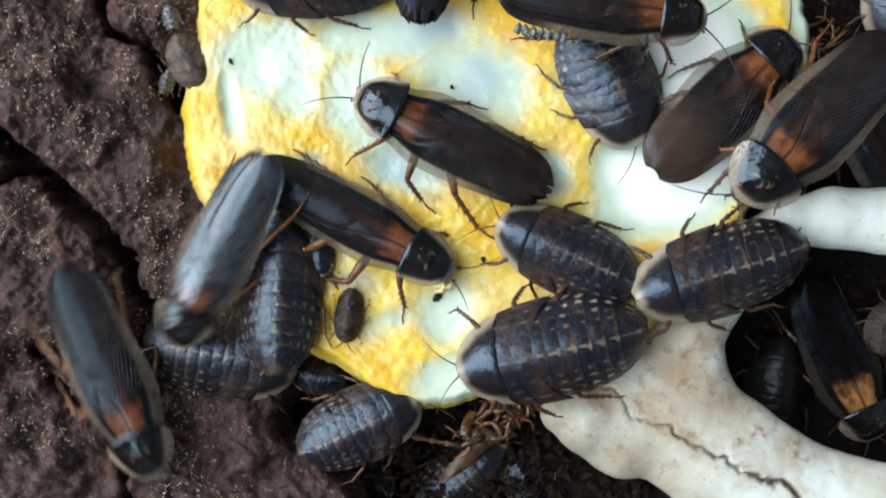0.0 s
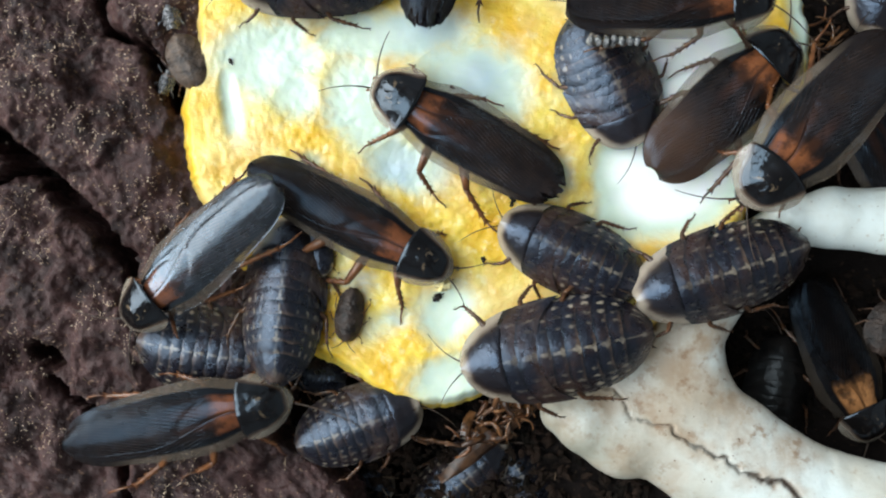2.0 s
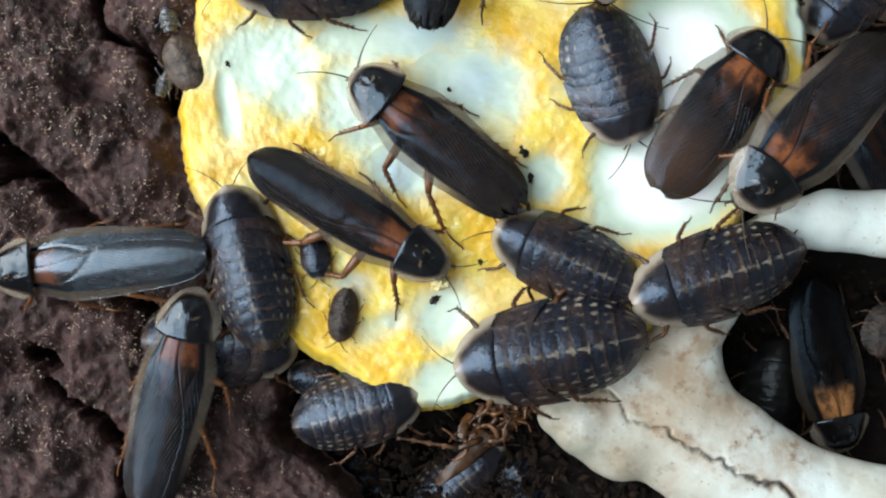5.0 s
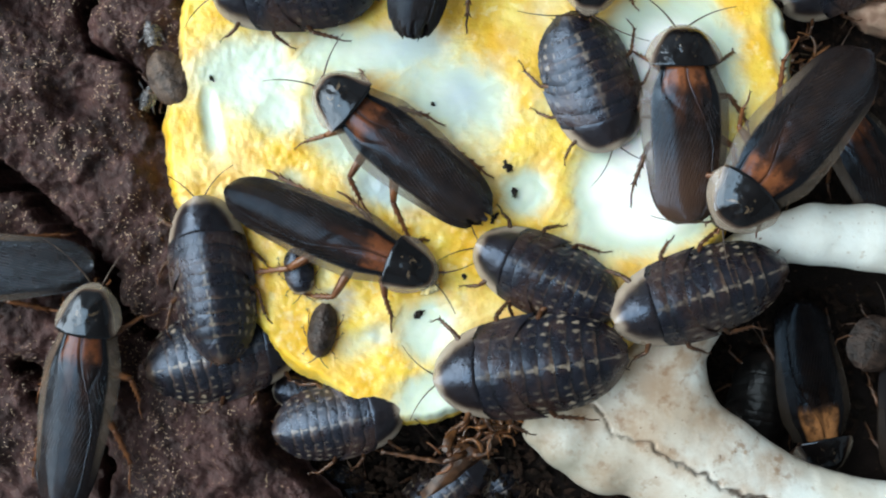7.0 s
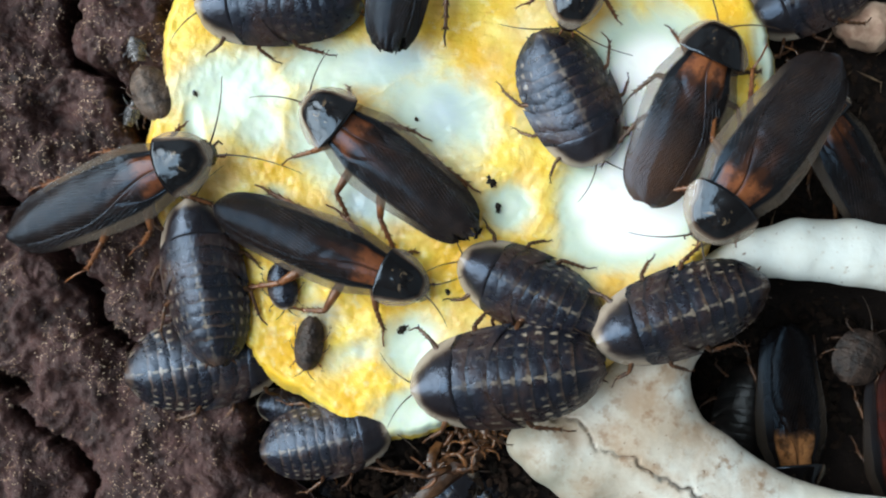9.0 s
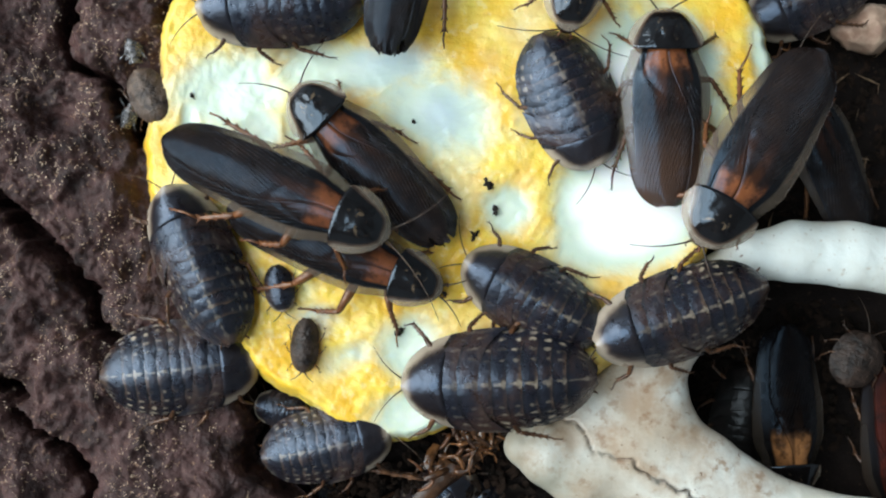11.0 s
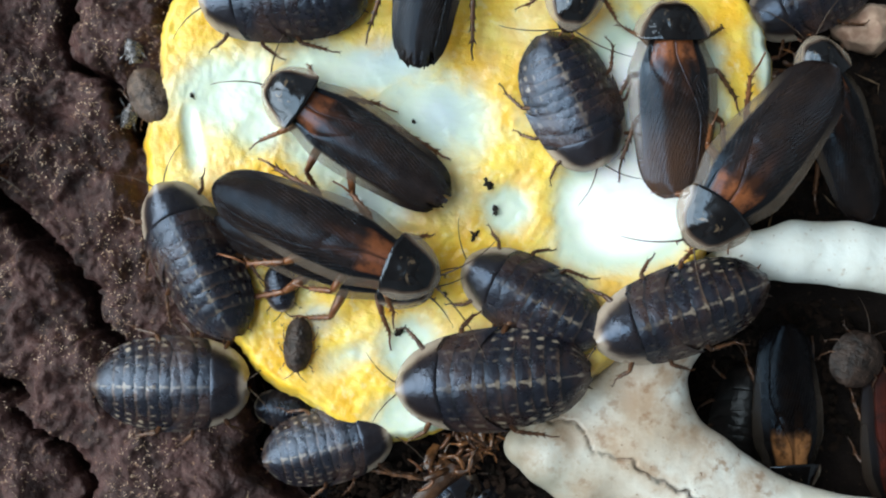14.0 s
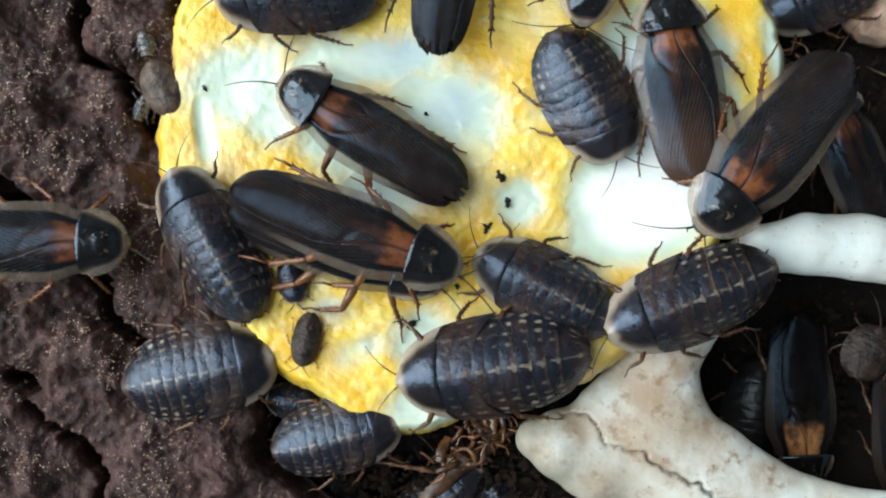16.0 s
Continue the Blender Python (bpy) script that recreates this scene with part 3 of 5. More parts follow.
slab("wall_north", [(-2.1, 2.5, 2.2, 2.3, -0.1, 2.9)], PLASTER)
slab("wall_south", [(-2.1, 2.5, -2.7, -2.6, -0.1, 2.9)], PLASTER)
slab("wall_east", [(2.4, 2.5, -2.6, 2.2, -0.1, 2.9)], PLASTER)
slab("wall_west", [(-2.1, -2.0, -2.6, -1.04, -0.1, 2.9), (-2.1, -2.0, 1.84, 2.2, -0.1, 2.9),
                   (-2.1, -2.0, -1.04, 1.84, -0.1, 0.51), (-2.1, -2.0, -1.04, 1.84, 2.79, 2.9)], PLASTER)
slab("ceiling", [(-2.1, -1.89, -2.7, 2.3, 2.9, 3.0), (-0.6, 2.5, -2.7, 2.3, 2.9, 3.0),
                 (-1.89, -0.6, -2.7, -1.2, 2.9, 3.0), (-1.89, -0.6, 1.5, 2.3, 2.9, 3.0)], PLASTER)


# ---- ground: one sheet of dark soil, finer in the middle ----
def axis(fine, step, far):
    a = list(np.arange(-fine, fine + 0.01, step))
    out = [fine * 1.25, fine * 1.7, fine * 2.6, far * 0.6, far]
    return [-v for v in reversed(out)] + a + out


def ground():
    xs, ys = axis(150, 1.6, 2405), axis(110, 1.6, 2605)
    verts = []
    for x in xs:
        for y in ys:
            p = Vector((x * 0.06, y * 0.06, 0))
            z = -17 + 2.5 * noise.fractal(p, 1.0, 2.0, 4) + 1.2 * noise.noise(p * 6)
            z -= 9 * math.exp(-(((x - 2) / 24) ** 2 + ((y + 56) / 13) ** 2) ** 2)
            hx, hy = (92.0, -24.0)
            z -= 14 * math.exp(-(((x - hx) / 44) ** 2 + ((y - hy) / 25) ** 2) ** 2)
            verts.append((max(x, -2005), min(y, 2205), z))
    me = mesh_of("ground", verts, [tuple(reversed(f)) for f in grid_faces(len(xs), len(ys))], SOIL)
    return tagged(new("ground", me), "dark loose crumbly soil under the bark", "ground", "", "structure")


ground()

# ---- bark ----
CRACKS = [
    [(*(-101.3, 27.1), 3.0), (*(-88.1, 18.1), 3.5), (*(-81.5, 10.9), 3.6), (*(-73.7, 5.5), 3.0), (*(-68.3, -1.1), 2.4), (*(-66.7, -9.5), 2.0), (*(-58.1, -15.5), 2.5)],
    [(*(-73.7, 67.3), 2.0), (*(-72.7, 52.9), 2.2), (*(-71.3, 45.7), 1.8), (*(-63.5, 43.9), 1.8), (*(-59.3, 36.1), 2.2), (*(-55.9, 30.7), 3.0)],
    [(*(-86.6, -22.2), 3.4), (*(-84.3, -23.4), 3.6)],
    [(*(-83.3, -27.5), 1.0), (*(-76.1, -33.5), 1.5), (*(-70.7, -38.9), 2.2), (*(-67.1, -43.1), 1.7), (*(-68.3, -49.1), 1.2), (*(-64.1, -59.9), 1.0)],
    [(*(-98.9, 13.3), 1.0), (*(-92.9, 16.9), 1.6), (*(-86.9, 16.9), 1.6)],
]
# large rounded knobs: centre, radius, height
KNOBS = [(*(-86.9, 34.9), 8.5, 6.1), (*(-63.5, 34.9), 7.0, 5.4), (*(-72.5, 24.1), 6.0, 4.4), (*(-62.9, 18.1), 6.5, 5.1), (*(-86.9, 49.3), 6.0, 4.4), (*(-78.5, 37.3), 4.5, 3.7), (*(-61.7, 49.3), 6.5, 5.1),
         (*(-89.9, 2.5), 6.0, 2.8), (*(-77.3, 1.3), 6.5, 3.0), (*(-86.9, -11.9), 6.5, 3.0), (*(-73.7, -14.3), 6.5, 2.8), (*(-88.1, -33.5), 7.0, 3.0), (*(-80.9, -46.7), 7.0, 2.8), (*(-59.3, -43.1), 7.5, 3.0),
         (*(-43.7, -41.9), 7.5, 2.6), (*(-54.5, -33.5), 5.5, 2.4), (*(-101.3, -21.5), 8.0, 3.0)]
# the bark's ragged border, from behind the fruit round to the bottom
BORDER = [(-52.1, 84.1), (-46.1, 34.9), (-37.7, 1.3), (-34.1, -14.3), (-35.3, -23.9), (-31.7, -31.1), (-33.5, -39.5), (-19.7, -50.3), (-10.1, -62.3), (-2.9, -79.1)]


def bark_height(x, y):
    p = Vector((x, y, 0))
    w = Vector((noise.noise(p * 0.12 + Vector((7, 0, 0))), noise.noise(p * 0.12 + Vector((0, 9, 0))), 0)) * 3.0
    q = p + w
    h = -0.8 + 2.4 * noise.noise(q * 0.085) + 2.2 * noise.noise(q * 0.19 + Vector((3, 1, 4)))
    knob = noise.voronoi(q * 0.10, distance_metric="DISTANCE", exponent=2.5)[0][0]
    h += 2.2 * (1 - smooth01(knob / 0.5))
    for kx, ky, kr, kh in KNOBS:
        h += kh * math.exp(-(((q.x - kx) ** 2 + (q.y - ky) ** 2) / (kr * kr)) ** 1.5)
    h += 1.0 * noise.noise(q * 0.42 + Vector((8, 2, 0))) + 0.85 * noise.fractal(p * 0.7, 0.8, 2.1, 4)
    for line in CRACKS:
        d, wide = distance_to_line(x + w.x * 0.5 + 0.9 * noise.noise(p * 0.5), y + w.y * 0.5 + 0.9 * noise.noise(p * 0.55 + Vector((0, 0, 5))), line)
        wide *= 0.78
        if d < wide * 3:
            h -= 14 * (1 - smooth01((d - wide * 0.35) / (wide * 0.65))) + 1.2 * (1 - smooth01(d / (wide * 3)))
    return h


def bark():
    x0, step = -150.0, 0.62
    ys = np.arange(-85, 85.1, step)
    nx = 230
    verts = []
    line = [(x, y, 0) for x, y in BORDER]
    for y in ys:
        bx = line[-1][0]
        for (ax, ay, _), (cx, cy, _) in zip(line, line[1:]):
            if cy <= y <= ay:
                bx = ax + (cx - ax) * (ay - y) / (ay - cy)
                break
        else:
            bx = line[0][0] if y > line[0][1] else line[-1][0]
        bx += 3.0 * noise.noise(Vector((y * 0.15, 2.2, 0))) + 1.2 * noise.noise(Vector((y * 0.6, 8, 0)))
        for i in range(nx):
            f = i / (nx - 1)
            x = x0 + (bx - x0) * f
            h = bark_height(x, y)
            e = (bx - x)
            h -= 14 * (1 - smooth01((e + 1.5) / 6.5)) ** 2
            verts.append((x, y, h))
    n = len(verts)
    faces = grid_faces(len(ys), nx)
    edge = [k * nx + nx - 1 for k in range(len(ys))]
    verts += [(verts[k][0] - 1.5, verts[k][1], -24) for k in edge]
    faces += [(edge[k], edge[k + 1], n + k + 1, n + k) for k in range(len(edge) - 1)]
    me = mesh_of("bark_slab", verts, faces, BARK)
    return tagged(new("bark_slab", me), "dark reddish-brown knobbly cork bark with deep cracks", "bark")


bark()


# ---- the fruit slab ----
RIM = [(-37.1, 66.3), (-48.7, 60.4), (-52.3, 51.0), (-51.8, 45.0), (-54.4, 34.4), (-55.1, 25.5), (-54.1, 16.7), (-51.9, 11.3), (-45.4, -0.5), (-36.2, -12.3), (-31.2, -19.4),
       (-21.8, -25.3), (-11.1, -32.0), (-1.1, -33.9), (9.9, -30.6), (26.7, -26.5), (43.3, -17.6), (56.3, -3.4), (65.7, 9.6), (75.2, 22.6), (77.5, 42.7), (75.8, 53.3), (68.1, 62.8), (49.2, 69.9), (13.7, 73.4), (-15.8, 71.0)]
# whitish hollows, and glare painted into the right end: centre, radii, turn in degrees, strength
HOLLOWS_GLARE = [
    # the broad first patch and strengths above 1 paint the right end brighter
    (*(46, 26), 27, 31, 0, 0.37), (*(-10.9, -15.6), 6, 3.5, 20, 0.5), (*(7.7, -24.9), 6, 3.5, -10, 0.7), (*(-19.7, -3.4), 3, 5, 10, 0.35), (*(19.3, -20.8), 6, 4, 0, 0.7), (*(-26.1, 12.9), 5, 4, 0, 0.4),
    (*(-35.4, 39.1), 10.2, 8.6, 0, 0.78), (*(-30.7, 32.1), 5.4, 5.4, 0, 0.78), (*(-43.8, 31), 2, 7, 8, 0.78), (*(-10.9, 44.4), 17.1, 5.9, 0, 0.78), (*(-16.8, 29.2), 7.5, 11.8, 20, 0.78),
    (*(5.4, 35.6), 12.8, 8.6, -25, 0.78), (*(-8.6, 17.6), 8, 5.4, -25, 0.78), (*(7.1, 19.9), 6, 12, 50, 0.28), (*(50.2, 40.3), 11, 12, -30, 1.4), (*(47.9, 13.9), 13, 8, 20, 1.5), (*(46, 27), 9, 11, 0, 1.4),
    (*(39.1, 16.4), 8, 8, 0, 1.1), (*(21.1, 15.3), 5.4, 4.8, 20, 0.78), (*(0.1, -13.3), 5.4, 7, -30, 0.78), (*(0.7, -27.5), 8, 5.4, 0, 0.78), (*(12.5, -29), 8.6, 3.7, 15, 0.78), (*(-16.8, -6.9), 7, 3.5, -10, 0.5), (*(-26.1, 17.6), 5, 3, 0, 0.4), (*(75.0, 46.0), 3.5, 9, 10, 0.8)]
GREYS = [(*(-9.2, 16.4), 4.5), (*(7.7, 35.0), 5.0), (*(-16.8, -8.0), 5.5), (*(-9.8, -12.1), 4.0), (*(-21.4, -9.2), 4.0), (*(-2.8, 49.0), 8.0), (*(3.0, 12.9), 5)]


def spline_loop(pts, per):
    out, n = [], len(pts)
    for i in range(n):
        p = [Vector(pts[(i + k - 1) % n]) for k in range(4)]
        for j in range(per):
            t = j / per
            out.append(0.5 * (2 * p[1] + (p[2] - p[0]) * t + (2 * p[0] - 5 * p[1] + 4 * p[2] - p[3]) * t * t + (3 * p[1] - p[0] - 3 * p[2] + p[3]) * t ** 3))
    return out


def fruit():
    loop = spline_loop(RIM, 12)
    c = Vector((-3.0, 25.0))
    nr, na = 160, len(loop)
    verts, field = [], []
    for i in range(nr):
        r = (i / (nr - 1)) ** 0.95
        for j, b in enumerate(loop):
            b = b + (b - c).normalized() * (0.7 * noise.noise(Vector((b.x * 0.25, b.y * 0.25, 1))) + 0.4 * noise.noise(Vector((b.x * 0.9, b.y * 0.9, 4))))
            p = c + (b - c) * r
            e = (1 - r) * (b - c).length
            white = 0.0
            for hx, hy, rx, ry, turn, amt in HOLLOWS_GLARE:
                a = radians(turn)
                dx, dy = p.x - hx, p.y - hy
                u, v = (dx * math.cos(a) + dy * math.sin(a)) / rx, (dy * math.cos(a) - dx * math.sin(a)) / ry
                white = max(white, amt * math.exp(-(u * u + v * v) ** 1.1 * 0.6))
            grey = max(math.exp(-((p.x - gx) ** 2 + (p.y - gy) ** 2) / (gr * gr)) for gx, gy, gr in GREYS)
            q = Vector((p.x, p.y, 0))
            z = 6.4 + 0.45 * noise.fractal(q * 0.10, 1.0, 2.0, 3) * (1 - 0.6 * min(1, white)) + 0.28 * noise.fractal(q * 0.6, 0.9, 2.0, 3) * (1 - 0.95 * min(1, white))
            z -= 1.0 * smooth01(white)
            z -= 6.0 * (1 - smooth01(e / 3.4) ** 0.6) if e < 3.4 else 0
            verts.append((p.x, p.y, z))
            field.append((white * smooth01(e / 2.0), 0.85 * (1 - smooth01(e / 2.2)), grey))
    n = len(verts)
    faces = grid_faces(nr, na, True)
    low = [(x * 0.985 + c.x * 0.015, y * 0.985 + c.y * 0.015, -3.5) for x, y, z in verts[-na:]]
    verts += low + [(c.x, c.y, -3.5)]
    field += [(0, 0.9, 0)] * (na + 1)
    base = (nr - 1) * na
    faces += [(base + j, base + (j + 1) % na, n + (j + 1) % na, n + j) for j in range(na)]
    faces += [(n + j, n + (j + 1) % na, n + na) for j in range(na)]
    me = mesh_of("fruit_slab", verts, [tuple(reversed(f)) for f in faces], FOOD, field)
    return tagged(new("fruit_slab", me), "moist yellow and white slab of gnawed fruit flesh", "fruit")


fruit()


# ---- bone: a looped piece with a round opening ----
def surface_net(d, origin, step):
    """A quad mesh on the zero level of the grid d."""
    inside = d < 0
    count = sum(inside[i:d.shape[0] - 1 + i, j:d.shape[1] - 1 + j, k:d.shape[2] - 1 + k].astype(int) for i in (0, 1) for j in (0, 1) for k in (0, 1))
    live = (count > 0) & (count < 8)
    idx = -np.ones(live.shape, int)
    cells = np.argwhere(live)
    idx[live] = np.arange(len(cells))
    total, hits = np.zeros((len(cells), 3)), np.zeros(len(cells))
    corner = [(i, j, k) for i in (0, 1) for j in (0, 1) for k in (0, 1)]
    for a in corner:
        for b in corner:
            if sum(b) == sum(a) + 1 and sum(abs(p - q) for p, q in zip(a, b)) == 1:
                da, db = (d[tuple((cells + np.array(o)).T)] for o in (a, b))
                cut = (da < 0) != (db < 0)
                f = np.where(cut, da / np.where(cut, da - db, 1), 0)
                total += np.where(cut[:, None], np.array(a) + f[:, None] * (np.array(b) - np.array(a)), 0)
                hits += cut
    verts = np.array(origin) + (cells + total / hits[:, None]) * step
    faces = []
    for ax in range(3):
        u, v = (ax + 1) % 3, (ax + 2) % 3
        lo = np.moveaxis(inside, ax, 0)
        cross = np.argwhere(np.moveaxis(lo[:-1] != lo[1:], 0, ax))
        for c in cross:
            if c[u] == 0 or c[v] == 0 or c[u] >= d.shape[u] - 1 or c[v] >= d.shape[v] - 1:
                continue
            e, g = np.eye(3, dtype=int)[u], np.eye(3, dtype=int)[v]
            q = [int(idx[tuple(c - e - g)]), int(idx[tuple(c - g)]), int(idx[tuple(c)]), int(idx[tuple(c - e)])]
            faces.append(q if inside[tuple(c)] else q[::-1])
    return verts, faces


BONE_RUNS = [
    [(*(121.9, 1.3), 7.0, -2), (*(94.1, 5.9), 7.0, 0), (*(82.3, 6.6), 6.4, 0.5), (*(73.3, 5.5), 5.0, 0), (*(64.3, -1.1), 6.0, -1), (*(52.9, -17.3), 7.6, -2), (*(48.7, -29.9), 14.0, -3)],
    [(*(25.6, -35.4), 4.6, -3), (*(31.3, -36.6), 7.8, -3), (*(39.1, -38.2), 11.0, -3), (*(48.7, -36.5), 13.5, -3), (*(60.7, -44.9), 13.7, -3), (*(73.9, -53.3), 13.0, -3), (*(88.3, -57.5), 12.4, -3), (*(109.9, -60.5), 12.5, -3)],
]
BONE_CRACK = [(*(29.2, -29.3), 0.10), (*(36.4, -29.8), 0.14), (*(39.9, -35.5), 0.22), (*(47.0, -37.3), 0.16), (*(52.4, -41.2), 0.25), (*(59.5, -44.1), 0.55), (*(62.5, -46.8), 0.25), (*(68.4, -48.6), 0.7), (*(72.6, -49.5), 0.8), (*(76.2, -53.9), 0.4)]

STAINS = [(*(54.2, -18.9), 8), (*(39.9, -46.2), 4), (*(64.9, -37.9), 8), (*(32.8, -33.1), 6), (*(49.4, -23.6), 11), (*(60.1, -29.6), 9), (*(43.5, -31.4), 8), (*(73.2, -42.7), 6), (*(48.2, -52.2), 4), (*(27.0, -37.0), 11), (*(35.0, -45.0), 11), (*(44.0, -51.0), 8)]


# greyish soil grime with shade painted in, along the worn lower edge: centre, radius
GRIME_SHADE = [(*(23.0, -35.0), 8), (*(30.0, -43.0), 8), (*(40.0, -51.0), 8), (*(51.0, -58.0), 8), (*(64.0, -64.0), 8)]


def bone():
    step, origin = 0.46, (18.0, -78.0, -11.0)
    nx, ny, nz = 270, 200, 44
    gx, gy, gz = np.meshgrid(*(o + step * np.arange(n) for o, n in zip(origin, (nx, ny, nz))), indexing="ij")
    d = np.full(gx.shape, 1e3)
    for run in BONE_RUNS:
        shaft = np.full(gx.shape, 1e3)
        for (ax, ay, ar, az), (bx, by, br, bz) in zip(run, run[1:]):
            vx, vy = bx - ax, by - ay
            f = np.clip(((gx - ax) * vx + (gy - ay) * vy) / (vx * vx + vy * vy), 0, 1)
            r, cz = ar + (br - ar) * f, az + (bz - az) * f
            flat = np.minimum(0.9, 6.2 / r)
            part = np.sqrt((gx - ax - f * vx) ** 2 + (gy - ay - f * vy) ** 2 + ((gz - cz) / flat) ** 2) - r
            h = np.clip(0.5 + 0.5 * (part - shaft) / 1.2, 0, 1)
            shaft = part * (1 - h) + shaft * h - 1.2 * h * (1 - h)
        h = np.clip(0.5 + 0.5 * (shaft - d) / 5.0, 0, 1)
        d = shaft * (1 - h) + d * h - 5.0 * h * (1 - h)
    d += 0.05 + 0.10 * np.sin(gx * 0.31 + 1.3 * np.sin(gy * 0.23)) * np.sin(gy * 0.27 + gz * 0.2) + 0.04 * np.sin(gx * 0.9 + gy * 0.5) * np.sin(gy * 1.1 - gx * 0.3)
    verts, faces = surface_net(d, origin, step)
    out, field = [], []
    for x, y, z in verts:
        c, wide = distance_to_line(x + 0.9 * noise.noise(Vector((x * 0.5, y * 0.5, 0))), y + 0.9 * noise.noise(Vector((x * 0.5, y * 0.5, 7))), BONE_CRACK)
        up = smooth01((z + 3) / 4)
        z -= 1.5 * up * (1 - smooth01((c - wide * 0.3) / (wide * 0.7 + 0.15)))
        z += 0.10 * noise.fractal(Vector((x, y, z)) * 0.4, 1.0, 2.0, 3)
        stain = max(math.exp(-((x - sx) ** 2 + (y - sy) ** 2) / (sr * sr)) for sx, sy, sr in STAINS)
        stain = max(stain, 0.8 * (1 - smooth01((c - 0.5) / 4.5)))
        out.append((x, y, z))
        grime_shade = max(math.exp(-((x - gx) ** 2 + (y - gy) ** 2) / (gr * gr)) for gx, gy, gr in GRIME_SHADE)
        field.append((min(1.0, 0.35 + wide) * (1 - smooth01((c - wide * 0.4) / (wide * 0.5 + 0.2))) * up, stain, grime_shade))
    me = mesh_of("bone", out, faces, BONE, field)
    return tagged(new("bone", me), "weathered ivory bone with a round opening and cracks", "bone")


bone()


# ---- small still things ----
def scatter(name, n, area, z, material, size, label, seed, flat=0.5, long=1.6, lift=None, keep=None):
    rng = random.Random(seed)
    verts, faces = [], []
    for _ in range(n):
        x, y = rng.uniform(*area[:2]), rng.uniform(*area[2:])
        s = size * rng.uniform(0.4, 1.3)
        if keep and noise.noise(Vector((x * keep, y * keep, 3.7))) + 0.35 * noise.noise(Vector((x * keep * 4, y * keep * 4, 1.7))) < 0.05:
            continue
        m = Matrix.Translation((x, y, (lift(x, y) if lift else z) + rng.uniform(-0.2, 0.6) * s)) @ Euler((rng.uniform(-0.6, 0.6), rng.uniform(-0.6, 0.6), rng.uniform(0, 6.3))).to_matrix().to_4x4()
        k = len(verts)
        for sx, sy, sz in ((-1, 0, 0), (-0.3, -1, 0.1), (0.8, -0.6, 0), (1, 0.3, 0.1), (0.2, 0.9, 0), (0, 0, 1), (0.1, 0.1, -1)):
            j = rng.uniform(0.75, 1.25)
            verts.append(tuple(m @ Vector((sx * s * long * j, sy * s * j, sz * s * flat))))
        for i in range(5):
            faces += [(k + i, k + (i + 1) % 5, k + 5), (k + (i + 1) % 5, k + i, k + 6)]
    return tagged(new(name, mesh_of(name, verts, faces, material, None, False)), label, name.replace("_", " "), "", "stuff")


scatter("bark_crumbs", 1500, (-35, 60, -80, -35), -16, CHIP, 0.9, "loose dark bark crumbs lying on the soil", 4)
scatter("bark_crumbs", 1600, (70, 140, 8, 80), -17, CHIP, 0.9, "loose dark bark crumbs lying on the soil", 5)
scatter("dry_fibres", 15000, (-125, -40, -70, 72), 0, STRAW, 0.13, "tiny tan plant fibres stuck to the bark", 6, 0.7, 2.0, lambda x, y: bark_height(x, y) + 0.05, 0.09)
scatter("bark_crumbs", 900, (70, 135, -52, 2), -29, CHIP, 1.1, "loose dark bark crumbs lying in the hollow", 9)
scatter("dry_fibres", 22, (-30, 40, -75, -42), -15, HUSKY, 0.25, "thin tan plant fibres lying on the soil", 7, 0.6, 9.0)
scatter("dry_fibres", 70, (75, 135, 10, 75), -14, HUSKY, 0.3, "thin tan plant fibres lying on the soil", 8, 0.6, 11.0)


def crumb(name, at, size, z, material, label, seed, rough=0.6):
    ob = new(name, blob(name, tuple(0.9 * q for q in size), material, 12, rough * 1.5, seed, 2.2))
    ob.location = (at[0] * MM, at[1] * MM, z * MM)
    ob.rotation_euler = (0, 0, seed * 1.7)
    return tagged(ob, label, "crumb", "crumbs on the fruit")


crumb("crumb", (-43.8, 38.7), (1.6, 0.55, 0.4), 5.7, CRUMB, "tiny black crumb stuck on the fruit", 1.1)
crumb("crumb", (8.3, -2.2), (0.6, 0.5, 0.4), 6.6, CRUMB, "tiny dark speck on the fruit", 2.3, 0.3)
crumb("crumb", (17.2, 20.4), (1.1, 0.8, 0.6), 6.6, CRUMB, "tiny black crumb stuck on the fruit", 3.2)
crumb("crumb", (18.7, 14.9), (0.8, 0.4, 0.3), 6.2, CRUMB, "tiny black crumb stuck on the fruit", 4.6)
crumb("crumb", (1.9, 33.3), (0.5, 0.4, 0.3), 5.8, CRUMB, "tiny dark speck on the fruit", 5.2, 0.2)
crumb("crumb", (-1.4, -10.0), (1.6, 0.7, 0.5), 5.8, CRUMB, "black crumb on the pale flesh", 0.3)
crumb("crumb", (14.4, 10.0), (1.2, 0.6, 0.4), 6.2, CRUMB, "black crumb on the pale flesh", 6.3)

# ---- insects, one by one ----
cockroach_a = adult("dark brown winged cockroach feeding on the yellow fruit", 43.6, 7.9, 4.0, 1.0, ((20, 11), (-62, 10)), spread=(1.0, 0.55))
cockroach_b = adult("dark brown winged cockroach eating at the fruit's edge", 45.8, 7.0, 0.1, 2.0, ((25, 8), (-20, 8)), spread=(0.5, 1.05))
cockroach_c = adult("winged cockroach with glossy bluish-grey wing cases on bark", 44.5, 7.3, 0.6, 3.0, ((35, 12), (-35, 12)), spread=(0.7, 0.5), wings=STEEL)
cockroach_d = adult("dark winged cockroach walking over the bark to the fruit", 46.8, 7.9, 0.0, 4.0, ((42, 14), (-20, 19)), spread=(0.6, 0.9))
